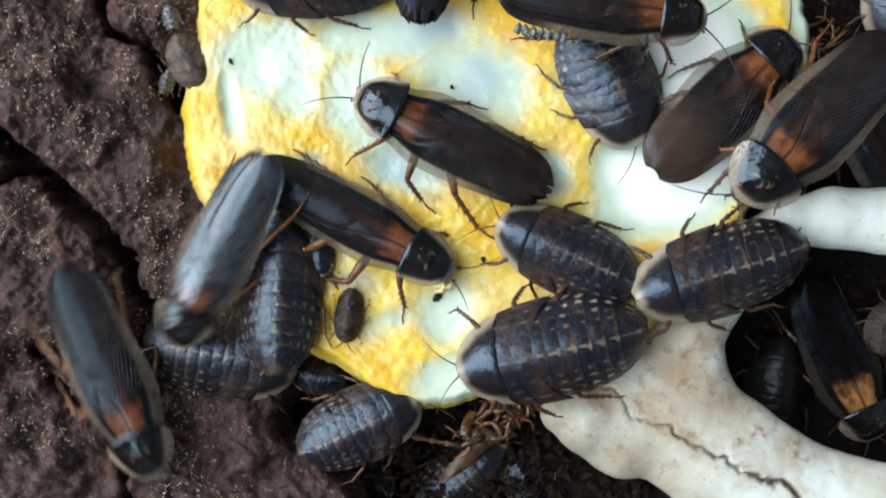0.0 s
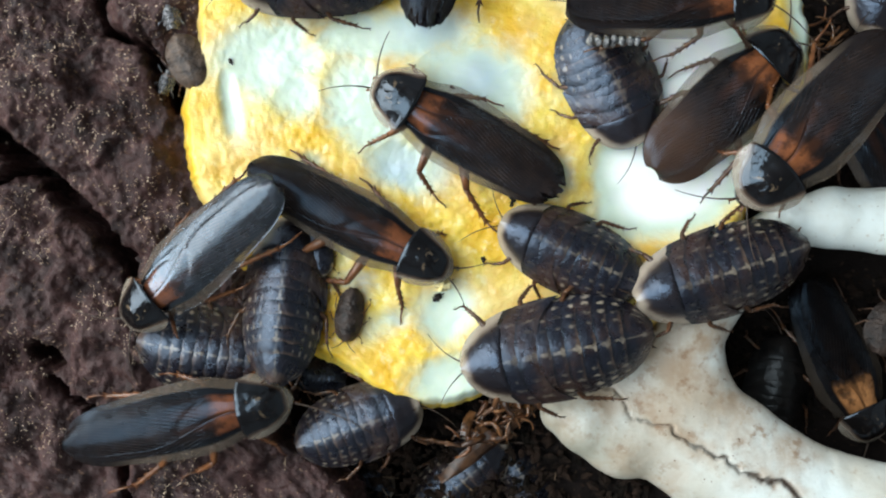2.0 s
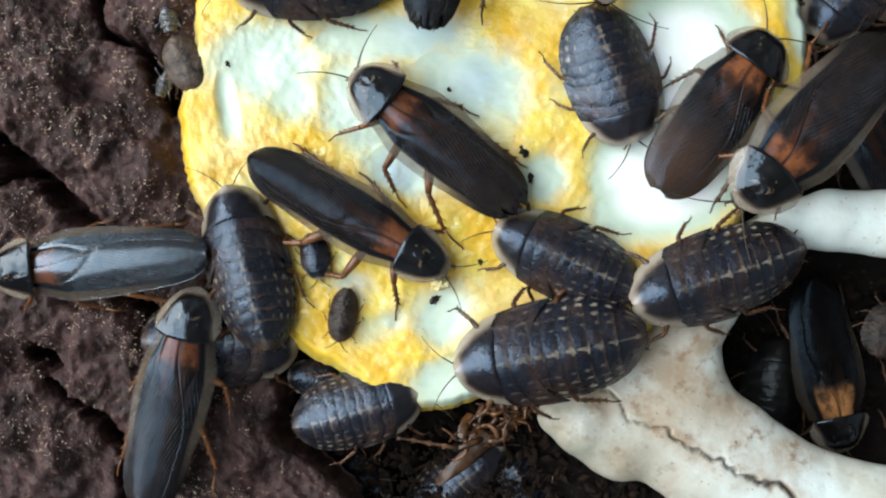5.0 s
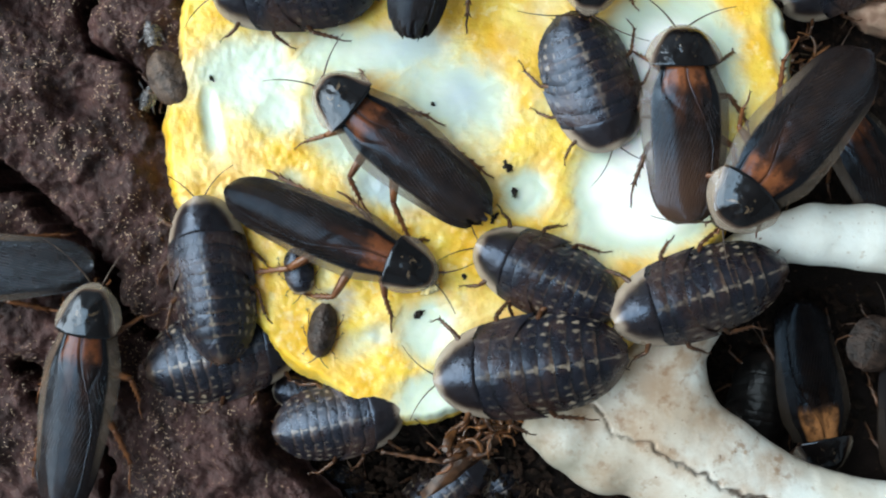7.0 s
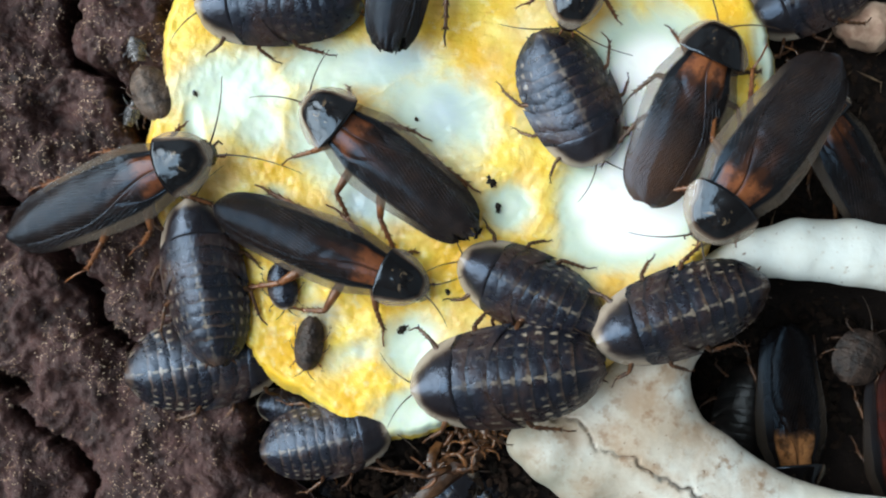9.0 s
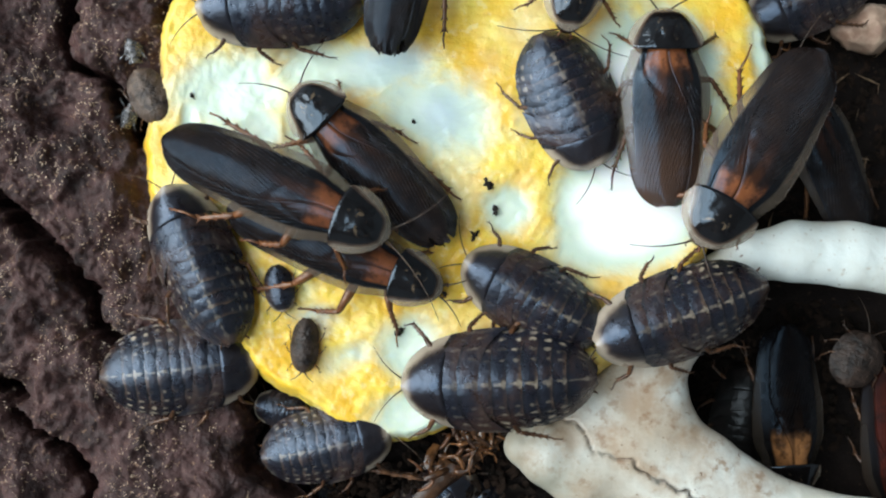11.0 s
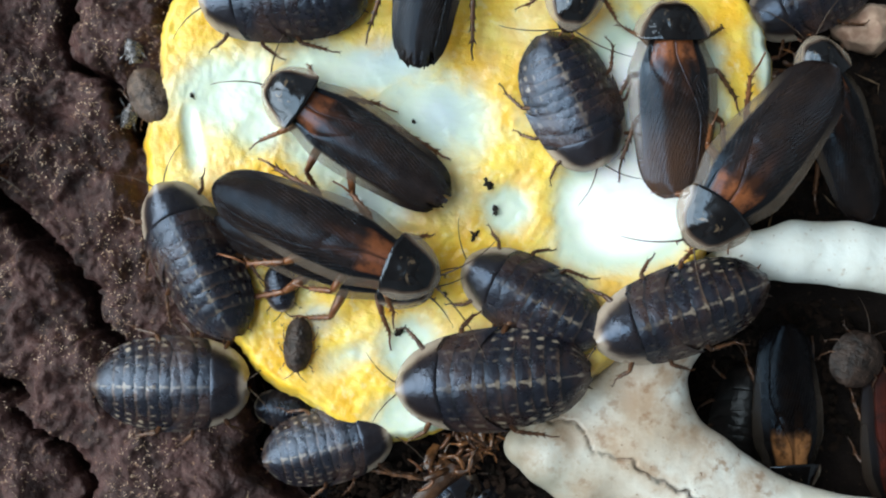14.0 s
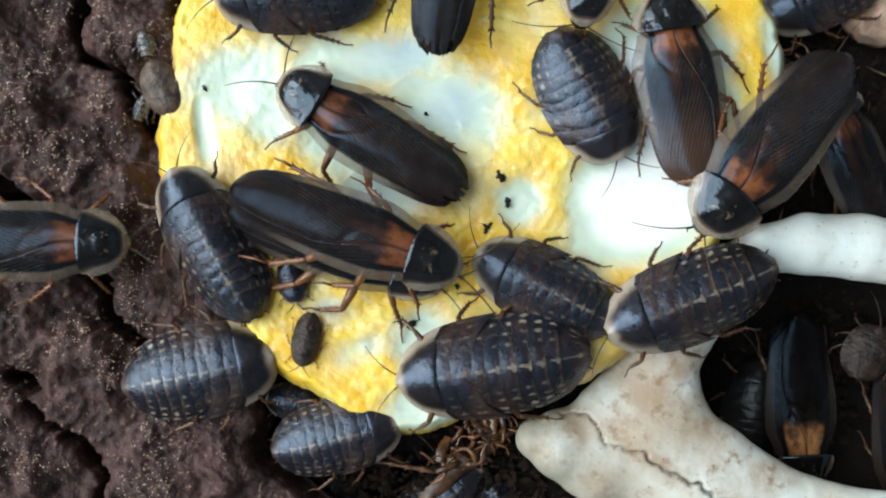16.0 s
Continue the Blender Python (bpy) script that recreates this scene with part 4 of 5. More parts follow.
cockroach_e = adult("brown winged cockroach on the pale end of the fruit", 39.9, 9.0, 0.0, 5.0, ((35, 12), (-55, 11)), spread=(0.75, 0.85), legmat=DARKLEG, wings=TAN_WING)
cockroach_f = adult("winged cockroach with a glossy black shield beside the bone", 44.2, 9.2, 0.0, 6.0, ((40, 13), (-40, 13)), spread=(0.6, 0.85), wings=RUSTY)
cockroach_g = adult("dark winged cockroach climbing over a nymph", 39.9, 7.2, 0.1, 7.0, ((35, 13), (-35, 13)), spread=(0.7, 0.6), legmat=DARKLEG)
for ring in range(8):
    at = (-15.0 + 1.5 * ring, -6.6 - 0.08 * ring * (7 - ring) / 3, 3.4)
    piece("belly_ring", blob("belly_ring", (0.66, 1.2, 1.1), RING, 8, 0.5, ring, 1.0, at), cockroach_g)
cockroach_h = adult("amber-edged winged cockroach reaching onto the fruit", 39.4, 7.0, 0.0, 8.0, ((60, 13), (-70, 13)))
cockroach_i = adult("dark winged cockroach with ragged wing tips", 42.3, 7.4, 3.6, 9.0, spread=(0.8, 0.8), legmat=DARKLEG, wings=FRAYED)
cockroach_j = adult("dark winged cockroach in the shade beside the fruit", 41.0, 7.2, 0.0, 10.0, spread=(0.6, 0.6), legmat=DARKLEG, wings=FRAYED)
cockroach_k = adult("winged cockroach with pale-rimmed shield walking on bark", 42.4, 8.2, 0.0, 11.0, ((35, 12), (-25, 12)))
cockroach_l = adult("bronze winged cockroach down inside the bone's opening", 41.4, 8.3, 0.0, 12.0, spread=(0.6, 0.6), legmat=DARKLEG, wings=SHADED_BRONZE)
nymph_a = nymph("dark grey-brown spotted wingless nymph on the fruit", 31.5, 8.2, 0.7, 1.0, blunt=0.50)
nymph_b = nymph("dark spotted wingless nymph resting on fruit and bone", 36.9, 9.0, 1.0, 2.0, blunt=0.50)
nymph_c = nymph("large dark spotted wingless nymph on the fruit's edge", 38.7, 10.2, 1.0, 3.0, blunt=0.50)
nymph_d = nymph("dark wingless nymph with a pale shield rim on fruit", 29.0, 9.4, 0.62, 4.0)
nymph_e = nymph("dark bluish wingless nymph at the fruit's edge", 34.1, 8.4, 0.9, 5.0)
nymph_f = nymph("dark spotted wingless nymph crawling on the bark", 32.5, 9.8, 1.1, 6.0)
nymph_g = nymph("brownish wingless nymph below the fruit's edge", 27.5, 8.0, 0.8, 7.0, ((30, 12), (-35, 9)))
nymph_h = nymph("dusty brown wingless nymph at the fruit's end", 33.0, 8.4, 0.25, 8.0, ((30, 9), (-35, 9)))
nymph_i = nymph("dark glossy wingless nymph on the shaded soil", 28.9, 8.0, 0.4, 9.0)
nymph_j = nymph("tiny brown nymph on the yellow fruit", 11.0, 2.9, 0.3, 10.0, ((30, 3), (-35, 3)), BROWN, LEG)

morsel = crumb("crumb", (0.1, -7.4), (1.9, 1.4, 1.1), 9.0, PULP, "pale yellow morsel at a cockroach's mouth", 2.0, 0.9)


def still(ob, x, y, z, rx=0, ry=0, rz=0):
    ob.matrix_world = pose(x * MM, y * MM, z * MM, rx, ry, rz)
    return ob


still(nymph("tiny brown nymph clinging to the bark edge", 11.5, 4.1, 0.3, 11.0, ((30, 3), (-35, 3)), TAWNY), *(-52.7, 38.8), 5.0, 0, 0, -65)
still(nymph("tiny dark nymph hidden beside the fruit", 9.5, 3.0, 0.2, 12.0, ((30, 3), (-35, 3))), *(-25.5, -1.0), 7.0, 0, 0, -80)
still(nymph("small dark nymph under the fruit's edge", 12.0, 4.0, 0.3, 13.0, ((30, 4), (-35, 4))), *(-27.2, -27.8), -6.0, 0, 0, 170)
still(nymph("dark wingless nymph down inside the bone's opening", 27, 7.6, 0.2, 14.0, material=SHADED_PLATE), *(79.1, -33.8), -26.0, 0, 0, 80)
still(nymph("small pale-rimmed nymph inside the bone's opening", 13, 5.8, 0.5, 15.0, material=BROWN), *(103.3, -18.3), -18.0, 0, 0, 60)
still(adult("dark red glossy winged cockroach beside the bone's opening", 38, 7.6, 0.0, 13.0, spread=(0.5, 0.5), legmat=DARKLEG, wings=RED_WING), *(112.6, -39.5), -24.0, 0, 0, -84)
still(nymph("dark spotted nymph squeezed under the fruit and bone", 29, 7.4, 1.1, 16.0), *(4.0, -53.6), -21.5, 0, -6, 42)
still(nymph("small grey nymph on the soil below the bone", 20, 5.5, 0.8, 17.0), *(19.2, -54.2), -22.0, 0, 0, -60)
still(nymph("small grey nymph on the soil below the bark", 17, 5.0, 0.6, 18.0), *(-18.9, -52.6), -20.0, 0, 0, -35)


def remains(x, y, z, seed, wide=1.0):
    """Curled broken legs and shell shards of dead insects in one tangle."""
    rng = random.Random(seed)
    root = tagged(new("insect_remains"), "tangle of amber broken legs and shell shards", "insect remains")
    root.location = (x * MM, y * MM, z * MM)
    for _ in range(22):
        a, turn, ln = rng.uniform(0, 6.28), rng.uniform(-2.6, 2.6), rng.uniform(4, 9) * wide
        p = Vector((rng.uniform(-7, 7), rng.uniform(-5, 5), rng.uniform(-1, 3.5))) * wide
        r, pts, radii = rng.uniform(0.25, 0.75), [], []
        for i in range(8):
            pts.append(tuple(p))
            radii.append(r * (1.0 - 0.7 * (i / 7) ** 2) * (0.75 if i in (0, 4) else 1.0))
            p = p + Vector((math.cos(a), math.sin(a), rng.uniform(-0.25, 0.2))) * (ln / 7)
            a += turn / 7 * (2.2 if i == 3 else 0.7)
        piece("leg_fragment", tubes("leg_fragment", [(pts, radii)], rng.choice((AMBER, AMBER, LEG, DARKLEG))), root)
    for _ in range(3):
        w, ln = rng.uniform(1.2, 2.2) * wide, rng.uniform(4, 7) * wide
        m = Matrix.Translation((rng.uniform(-6, 6) * wide, rng.uniform(-4, 4) * wide, rng.uniform(-2, 2))) @ Euler((rng.uniform(-0.8, 0.8), rng.uniform(-0.5, 0.5), rng.uniform(0, 6.3))).to_matrix().to_4x4()
        verts = []
        for k in (0, -0.3):
            for i in range(9):
                for j in range(7):
                    u, v = i / 4 - 1, j / 3 - 1
                    verts.append(tuple(m @ Vector((u * ln * 0.5, v * w * (1 - 0.55 * u * u), 1.3 * (1 - v * v) + k + 0.35 * noise.noise(Vector((u * 2, v * 2, seed)))))))
        faces = grid_faces(9, 7) + [tuple(63 + q for q in reversed(f)) for f in grid_faces(9, 7)]
        piece("shell_shard", mesh_of("shell_shard", verts, faces, rng.choice((AMBER, AMBER, BELLY))), root)
    return root


def torn_wing(x, y, z, yaw, ln, w):
    """A brown torn wing lying on edge against the bone."""
    verts = []
    for k in (0, -0.25):
        for i in range(25):
            for j in range(9):
                u, v = i / 12 - 1, j / 4 - 1
                half = w * max(0.05, 1 - abs(u) ** 2.5) * (1 + 0.2 * noise.noise(Vector((u * 5, 1, 0))))
                verts.append((u * ln * 0.5, v * half, 1.1 * (1 - v * v) + 0.8 * u * v + 0.3 * noise.noise(Vector((u * 3, v * 2, 5))) + k))
    faces = grid_faces(25, 9) + [tuple(225 + q for q in reversed(f)) for f in grid_faces(25, 9)]
    ob = new("torn_wing", mesh_of("torn_wing", verts, faces, RUSSET))
    ob.matrix_world = pose(x * MM, y * MM, z * MM, 35, 0, yaw)
    return tagged(ob, "brown torn insect wing lying against the bone", "insect wing")


tangle = remains(*(9.9, -37.0), -4.0, 5)
leg(tangle, 1, (-1, -3, 3), (-6, -4.6, 5), (-19, -2.2, 5.6), (-23.4, -1.4, 5.5), DARKLEG, 0.85)
remains(*(14.7, -34.2), -4.5, 8, 0.8)
remains(*(79.2, 45.2), -9.0, 11, 0.9)
torn_wing(*(11.5, -41.0), -6.0, 38, 31, 2.3)
for fx, fy, fs in ((*(97.3, -56.1), 1.0), (*(106.3, -55.3), 1.3)):
    flake = new("bark_flake", blob("bark_flake", (3.6 * fs, 1.9 * fs, 1.0), TAN, 12, 1.6, fs * 7, 0.5))
    flake.location = Vector((fx, fy, -21)) * MM
    tagged(flake, "small tan bark flake on the soil", "bark flake")


def shed_husk(x, y, z, turn, k):
    """Crumpled curved plates of a shed skin, with a few dry legs still on it."""
    root = tagged(new("husk"), "crumpled translucent grey shed husk on the bark", "husk")
    root.matrix_world = pose(x * MM, y * MM, z * MM, 0, 0, turn)
    for c in range(5):
        verts = []
        for low in (0, -0.12):
            for i in range(7):
                for j in range(13):
                    u, v = i / 6, j / 6 - 1
                    w = (1.9 - 0.16 * (c - 2) ** 2) * (1 - 0.1 * u)
                    crease = 0.3 * noise.noise(Vector((u * 2 + c * 5, v * 3, turn)))
                    verts.append(((2.1 - 1.05 * c - 1.25 * u) * k, v * w * k, (1.7 * (1 - v * v) + 0.35 * u + crease) * k + low))
        faces = grid_faces(7, 13) + [tuple(91 + q for q in reversed(f)) for f in grid_faces(7, 13)]
        piece("shell_plate", mesh_of("shell_plate", verts, faces, HUSK), root)
    for ax, ay, bx, by in ((1.2, 1.6, 2.8, 3.4), (1.0, -1.6, 2.2, -3.6), (-1.0, 1.5, -2.6, 3.0), (-1.2, -1.5, -3.4, -2.6)):
        mid = ((ax + bx) * 0.5 * k, (ay + by) * 0.5 * k, 1.0 * k)
        piece("leg", tubes("leg", [([(ax * k, ay * k, 0.5 * k), mid, (bx * k, by * k, 0)], [0.16 * k, 0.13 * k, 0.05 * k])], HUSK, 5), root)


shed_husk(*(-57.0, 49.4), 2.8, 100, 1.15)
shed_husk(*(-58.0, 35.6), 1.5, 70, 0.95)
chunk = new("bone_fragment", blob("bone_fragment", (8.5, 5.2, 4.0), TAN, 18, 2.2, 2.0, 0.16))
chunk.location = Vector((*(102.9, 56.7), -10)) * MM
tagged(chunk, "tan weathered bone fragment lying on the soil", "bone")


# ---- what moves ----
def rows(table):
    """Rows of seconds, x, y, z in millimetres, pitch and heading in degrees."""
    return [(t, pose(x * MM, y * MM, z * MM, 0, ry, rz)) for t, x, y, z, ry, rz in table]


def motions():
    walk(cockroach_a, rows([
        (0, 2.4, 21.3, 7.0, -0.0, 153.4), (0.5, 3.6, 21.3, 7.0, -0.0, 153.8), (1, 4.9, 21.8, 7.0, -0.0, 151.7), (1.5, 5.7, 22.4, 7.0, -0.0, 151.7),
        (2, 5.2, 22.4, 7.0, -0.0, 150.4), (2.5, 5.3, 23.0, 7.0, -0.0, 148.5), (3, 2.7, 21.8, 7.0, -0.0, 148.2), (3.5, 1.2, 21.3, 7.0, -0.0, 143.1),
        (4.2, 0.5, 21.3, 7.0, -0.0, 141.3), (6.3, -2.7, 23.2, 7.0, -0.0, 142.2), (6.5, -3.3, 22.8, 7.0, -0.0, 141.8), (7, -3.8, 23.1, 7.0, -0.0, 141.0),
        (7.5, -3.9, 23.3, 7.0, -0.0, 141.5), (8, -3.6, 23.4, 7.0, -0.0, 140.7), (8.5, -3.5, 23.4, 7.0, -0.0, 140.8), (9, -3.1, 23.1, 7.0, -0.0, 141.3),
        (9.2, -3.6, 23.2, 7.0, -0.0, 141.3), (11.3, -6.9, 24.1, 7.0, -0.0, 135.6), (11.5, -7.8, 26.1, 7.0, -0.0, 137.4), (11.7, -8.6, 28.1, 7.0, -0.0, 138.9),
        (12, -8.4, 28.1, 7.0, -0.0, 139.8), (12.5, -9.5, 28.9, 7.0, -0.0, 141.2), (13, -9.2, 28.7, 7.0, -0.0, 143.6), (13.5, -9.0, 28.7, 7.0, -0.0, 145.6),
        (14.5, -9.1, 28.8, 7.0, -0.0, 146.5), (15.5, -8.5, 28.4, 7.0, -0.0, 147.3), (16, -8.5, 27.9, 7.0, -0.0, 148.2),
    ]))
    walk(cockroach_b, rows([
        (0, -18.4, 6.1, 6.0, -0.0, -28.2), (1, -18.4, 6.1, 6.0, -0.0, -28.2), (2, -18.9, 6.0, 6.0, -0.0, -27.9), (3, -18.6, 6.0, 6.0, -0.0, -29.4),
        (3.5, -18.9, 5.9, 6.0, -0.0, -28.5), (4.2, -18.6, 7.9, 6.0, -0.0, -31.3), (6.3, -18.5, 6.6, 6.0, -0.0, -24.5), (6.5, -18.4, 6.5, 6.0, -0.0, -23.6),
        (7, -18.7, 6.6, 6.0, -0.0, -22.8), (7.5, -18.3, 6.6, 6.0, -0.0, -22.1), (8, -18.0, 6.9, 6.0, -0.0, -22.5), (8.5, -17.6, 7.1, 6.0, -0.0, -22.7),
        (9, -17.3, 6.9, 6.0, -0.0, -21.8), (9.2, -17.4, 7.0, 6.0, -0.0, -22.2), (11.3, -13.8, 7.2, 6.0, -0.0, -21.0), (11.7, -15.2, 6.5, 6.0, -0.0, -20.1),
        (12.5, -16.2, 6.0, 6.0, -0.0, -19.1), (14, -16.2, 6.0, 6.0, -0.0, -19.1), (15, -16.3, 6.2, 6.0, -0.0, -19.2), (16, -16.3, 6.0, 6.0, -0.0, -19.2),
    ]))
    walk(cockroach_c, rows([
        (0, -43.5, 0.5, 10.0, 13.9, -119.5), (0.1, -50.1, -4.3, 10.0, 15.0, -131.3), (0.5, -44.4, 0.3, 10.0, 15.4, -134.0), (1, -45.1, 0.3, 10.0, 15.8, -135.6),
        (1.5, -46.6, -1.0, 10.0, 15.9, -140.0), (2, -46.9, -0.3, 10.0, 15.9, -139.8), (2.5, -47.7, 0.4, 10.0, 15.2, -129.9), (3, -50.8, -2.0, 10.0, 15.4, -138.1),
        (3.5, -51.6, -1.1, 10.0, 15.9, -147.1), (4, -52.2, -0.2, 10.0, 15.0, -159.5), (4.2, -54.8, 0.9, 9.5, 14.3, -173.0), (5.2, -71.1, -2.5, 5.5, -1.3, -175.5), (6.3, -80.3, -2.1, 4.5, -11.0, -177.4),
        (6.5, -80.2, -1.5, 4.5, -11.0, -177.4), (7, -90.8, -0.4, 4.5, -11.0, -178.6), (7.5, -101.4, 1.9, 4.5, -11.0, -177.8), (8.2, -115.8, 6.1, 3.0, -0.0, -178.5),
        (16, -131.7, 6.2, 3.0, -0.0, -178.5),
    ]))
    walk(cockroach_d, rows([
        (0, -68.2, -24.9, 3.5, 1.1, -65.3), (0.1, -68.8, -32.1, 3.5, 1.2, -50.5), (0.5, -70.0, -30.8, 5.0, 5.0, -19.9), (1, -70.4, -31.7, 5.5, 6.4, -2.5),
        (1.5, -65.7, -32.9, 5.0, 4.9, 9.1), (2, -54.3, -35.2, 3.5, 1.2, 11.5), (2.5, -47.4, -35.5, 3.5, 1.2, 21.9), (3, -47.5, -35.8, 3.5, 1.3, 29.2),
        (3.5, -47.4, -34.9, 3.5, 1.3, 38.0), (4.2, -48.7, -31.6, 3.5, 1.2, 69.3), (5.2, -56.4, -30.5, 3.5, 1.3, 77.1), (6.3, -61.1, -28.8, 3.5, 1.3, 83.4),
        (6.5, -62.4, -29.0, 3.5, 1.3, 82.0), (7, -70.5, -27.2, 3.5, 1.3, 81.3), (7.5, -67.1, -18.8, 3.5, 1.1, 82.8), (8, -65.1, 0.7, 4.0, -0.0, 67.1),
        (8.5, -57.7, 15.0, 6.0, -3.5, 37.0), (9, -59.4, 17.8, 6.0, -9.5, 21.7), (9.2, -57.8, 19.0, 6.0, -11.0, 21.5), (10, -44.2, 22.1, 10.5, -8.0, 7.2),
        (10.7, -29.3, 19.5, 14.0, -2.6, -14.9), (11.3, -19.1, 17.8, 15.0, -0.0, -26.9), (11.5, -15.0, 13.5, 14.0, -0.0, -24.7), (11.7, -12.4, 10.6, 13.5, 1.2, -24.2),
        (12, -12.7, 10.6, 13.5, 1.2, -23.9), (12.5, -13.6, 11.1, 13.5, 1.2, -25.0), (13, -14.5, 10.6, 13.5, 1.2, -24.2), (13.5, -14.9, 10.2, 13.5, 1.2, -23.2),
        (14, -14.9, 10.2, 13.5, 1.2, -23.2), (14.5, -14.4, 10.0, 13.5, 1.2, -22.3), (15, -14.4, 10.1, 13.5, 1.2, -21.0), (15.5, -13.8, 9.9, 13.5, 1.2, -19.6),
        (16, -13.5, 9.5, 13.5, 1.2, -19.9),
    ]))
    walk(cockroach_e, rows([
        (0, 56.0, 28.7, 6.5, 4.0, 43.6), (4.2, 56.0, 28.5, 6.5, 3.9, 44.1), (5.3, 54.7, 27.2, 6.5, 4.3, 60.4), (6.3, 53.3, 27.1, 7.0, 3.0, 80.3),
        (6.5, 53.0, 27.1, 7.0, 3.1, 81.8), (7, 52.3, 28.0, 7.0, 2.8, 90.9), (7.5, 53.5, 29.0, 7.0, 3.1, 87.1), (8, 53.2, 31.5, 7.0, 2.9, 82.4),
        (8.5, 53.9, 30.7, 7.0, 2.8, 75.5), (9, 55.5, 33.4, 7.0, 2.7, 65.4), (9.2, 55.7, 33.3, 7.0, 2.6, 62.4), (11.3, 52.3, 35.1, 7.0, 3.0, 91.8),
        (11.7, 54.3, 34.2, 7.0, 3.3, 89.2), (12, 53.7, 35.2, 7.0, 3.0, 91.0), (12.5, 53.7, 36.0, 7.0, 3.0, 91.0), (13.5, 53.9, 36.7, 7.0, 2.9, 90.6),
        (14, 53.9, 36.7, 7.0, 2.9, 90.6), (14.5, 53.9, 36.5, 7.0, 2.9, 91.3), (15.5, 52.8, 37.3, 7.0, 3.0, 93.0), (16, 53.0, 37.5, 7.0, 3.0, 99.5),
    ]))
    walk(cockroach_f, rows([
        (0, 73.6, 25.5, 12.0, -0.0, -135.5), (1, 73.8, 25.3, 12.0, -0.0, -134.0), (4.2, 74.0, 25.4, 12.0, -0.0, -133.4), (6.3, 73.0, 25.0, 12.0, -0.0, -134.0),
        (6.5, 72.9, 25.0, 12.0, -0.0, -133.5), (7, 72.4, 25.1, 12.0, -0.0, -130.9), (7.5, 71.6, 24.7, 12.0, -0.0, -131.0), (8, 70.7, 25.9, 12.0, -0.0, -129.5),
        (8.5, 70.6, 25.8, 12.0, -0.0, -127.3), (9, 70.6, 26.6, 12.0, -0.0, -127.6), (9.2, 70.6, 26.4, 12.0, -0.0, -128.3), (11.3, 69.8, 27.0, 12.0, -0.0, -122.4),
        (11.7, 70.4, 25.9, 12.0, -0.0, -126.6), (12.5, 70.1, 26.4, 12.0, -0.0, -127.3), (13.5, 70.2, 25.5, 12.0, -0.0, -129.3), (14, 70.2, 25.5, 12.0, -0.0, -129.3),
        (14.5, 70.1, 25.9, 12.0, -0.0, -129.8), (15.5, 69.9, 25.9, 12.0, -0.0, -130.4), (16, 70.0, 26.2, 12.0, -0.0, -130.3),
    ]))
    walk(cockroach_g, rows([
        (0, 30.2, 46.6, 16.0, -0.0, -8.8), (0.5, 31.2, 46.8, 16.0, -0.0, -8.3), (1, 36.0, 46.9, 16.0, -0.0, -7.2), (1.5, 39.6, 47.2, 16.0, -0.0, -0.3),
        (2, 43.1, 47.2, 16.0, -0.0, 1.9), (2.5, 45.3, 49.1, 16.0, -0.0, 7.5), (3, 46.3, 50.9, 16.0, -0.0, 10.5), (3.5, 47.7, 50.6, 16.0, -0.0, 11.4),
        (4.2, 48.8, 56.0, 16.0, -0.0, 17.5), (5.2, 53.8, 75.4, 14.0, -0.0, 29.5), (6.3, 59.5, 87.7, 12.0, -0.0, 35.3), (16, 54.4, 90.8, 12.0, -0.0, 35.3),
    ]))
    walk(cockroach_h, rows([
        (0, 34.9, 69.1, 9.0, -0.0, -97.8), (6.3, 35.4, 69.1, 9.0, -0.0, -97.9), (7, 35.3, 69.7, 9.0, -0.0, -98.2), (8, 35.3, 69.7, 9.0, -0.0, -98.2),
        (9, 35.3, 70.1, 9.0, -0.0, -98.6), (11.3, 35.7, 70.2, 9.0, -0.0, -98.9), (12.5, 35.9, 69.2, 9.0, -0.0, -98.1), (13.5, 35.8, 70.3, 9.0, -0.0, -98.5),
        (14, 35.8, 70.3, 9.0, -0.0, -98.5), (16, 35.9, 69.5, 9.0, -0.0, -98.8),
    ]))
    walk(cockroach_i, rows([
        (0, -1.7, 65.0, 9.0, -0.0, 80.2), (3.5, 0.1, 64.3, 9.0, -0.0, 80.3), (6.3, 1.0, 65.0, 9.0, -0.0, 79.8), (7, 1.0, 65.6, 9.0, -0.0, 80.0),
        (8, 0.4, 66.0, 9.0, -0.0, 80.1), (9, -0.1, 66.1, 9.0, -0.0, 80.2), (12, 0.8, 65.9, 9.0, -0.0, 81.0), (12.5, 5.4, 63.1, 9.0, -0.0, 81.5),
        (13, 5.4, 64.5, 9.0, -0.0, 81.3), (13.5, 5.5, 63.6, 9.0, -0.0, 81.8), (14, 5.5, 63.6, 9.0, -0.0, 81.8), (14.5, 6.1, 64.4, 9.0, -0.0, 81.8),
        (15.5, 6.3, 64.5, 9.0, -0.0, 81.9), (16, 6.8, 64.5, 9.0, -0.0, 81.6),
    ]))
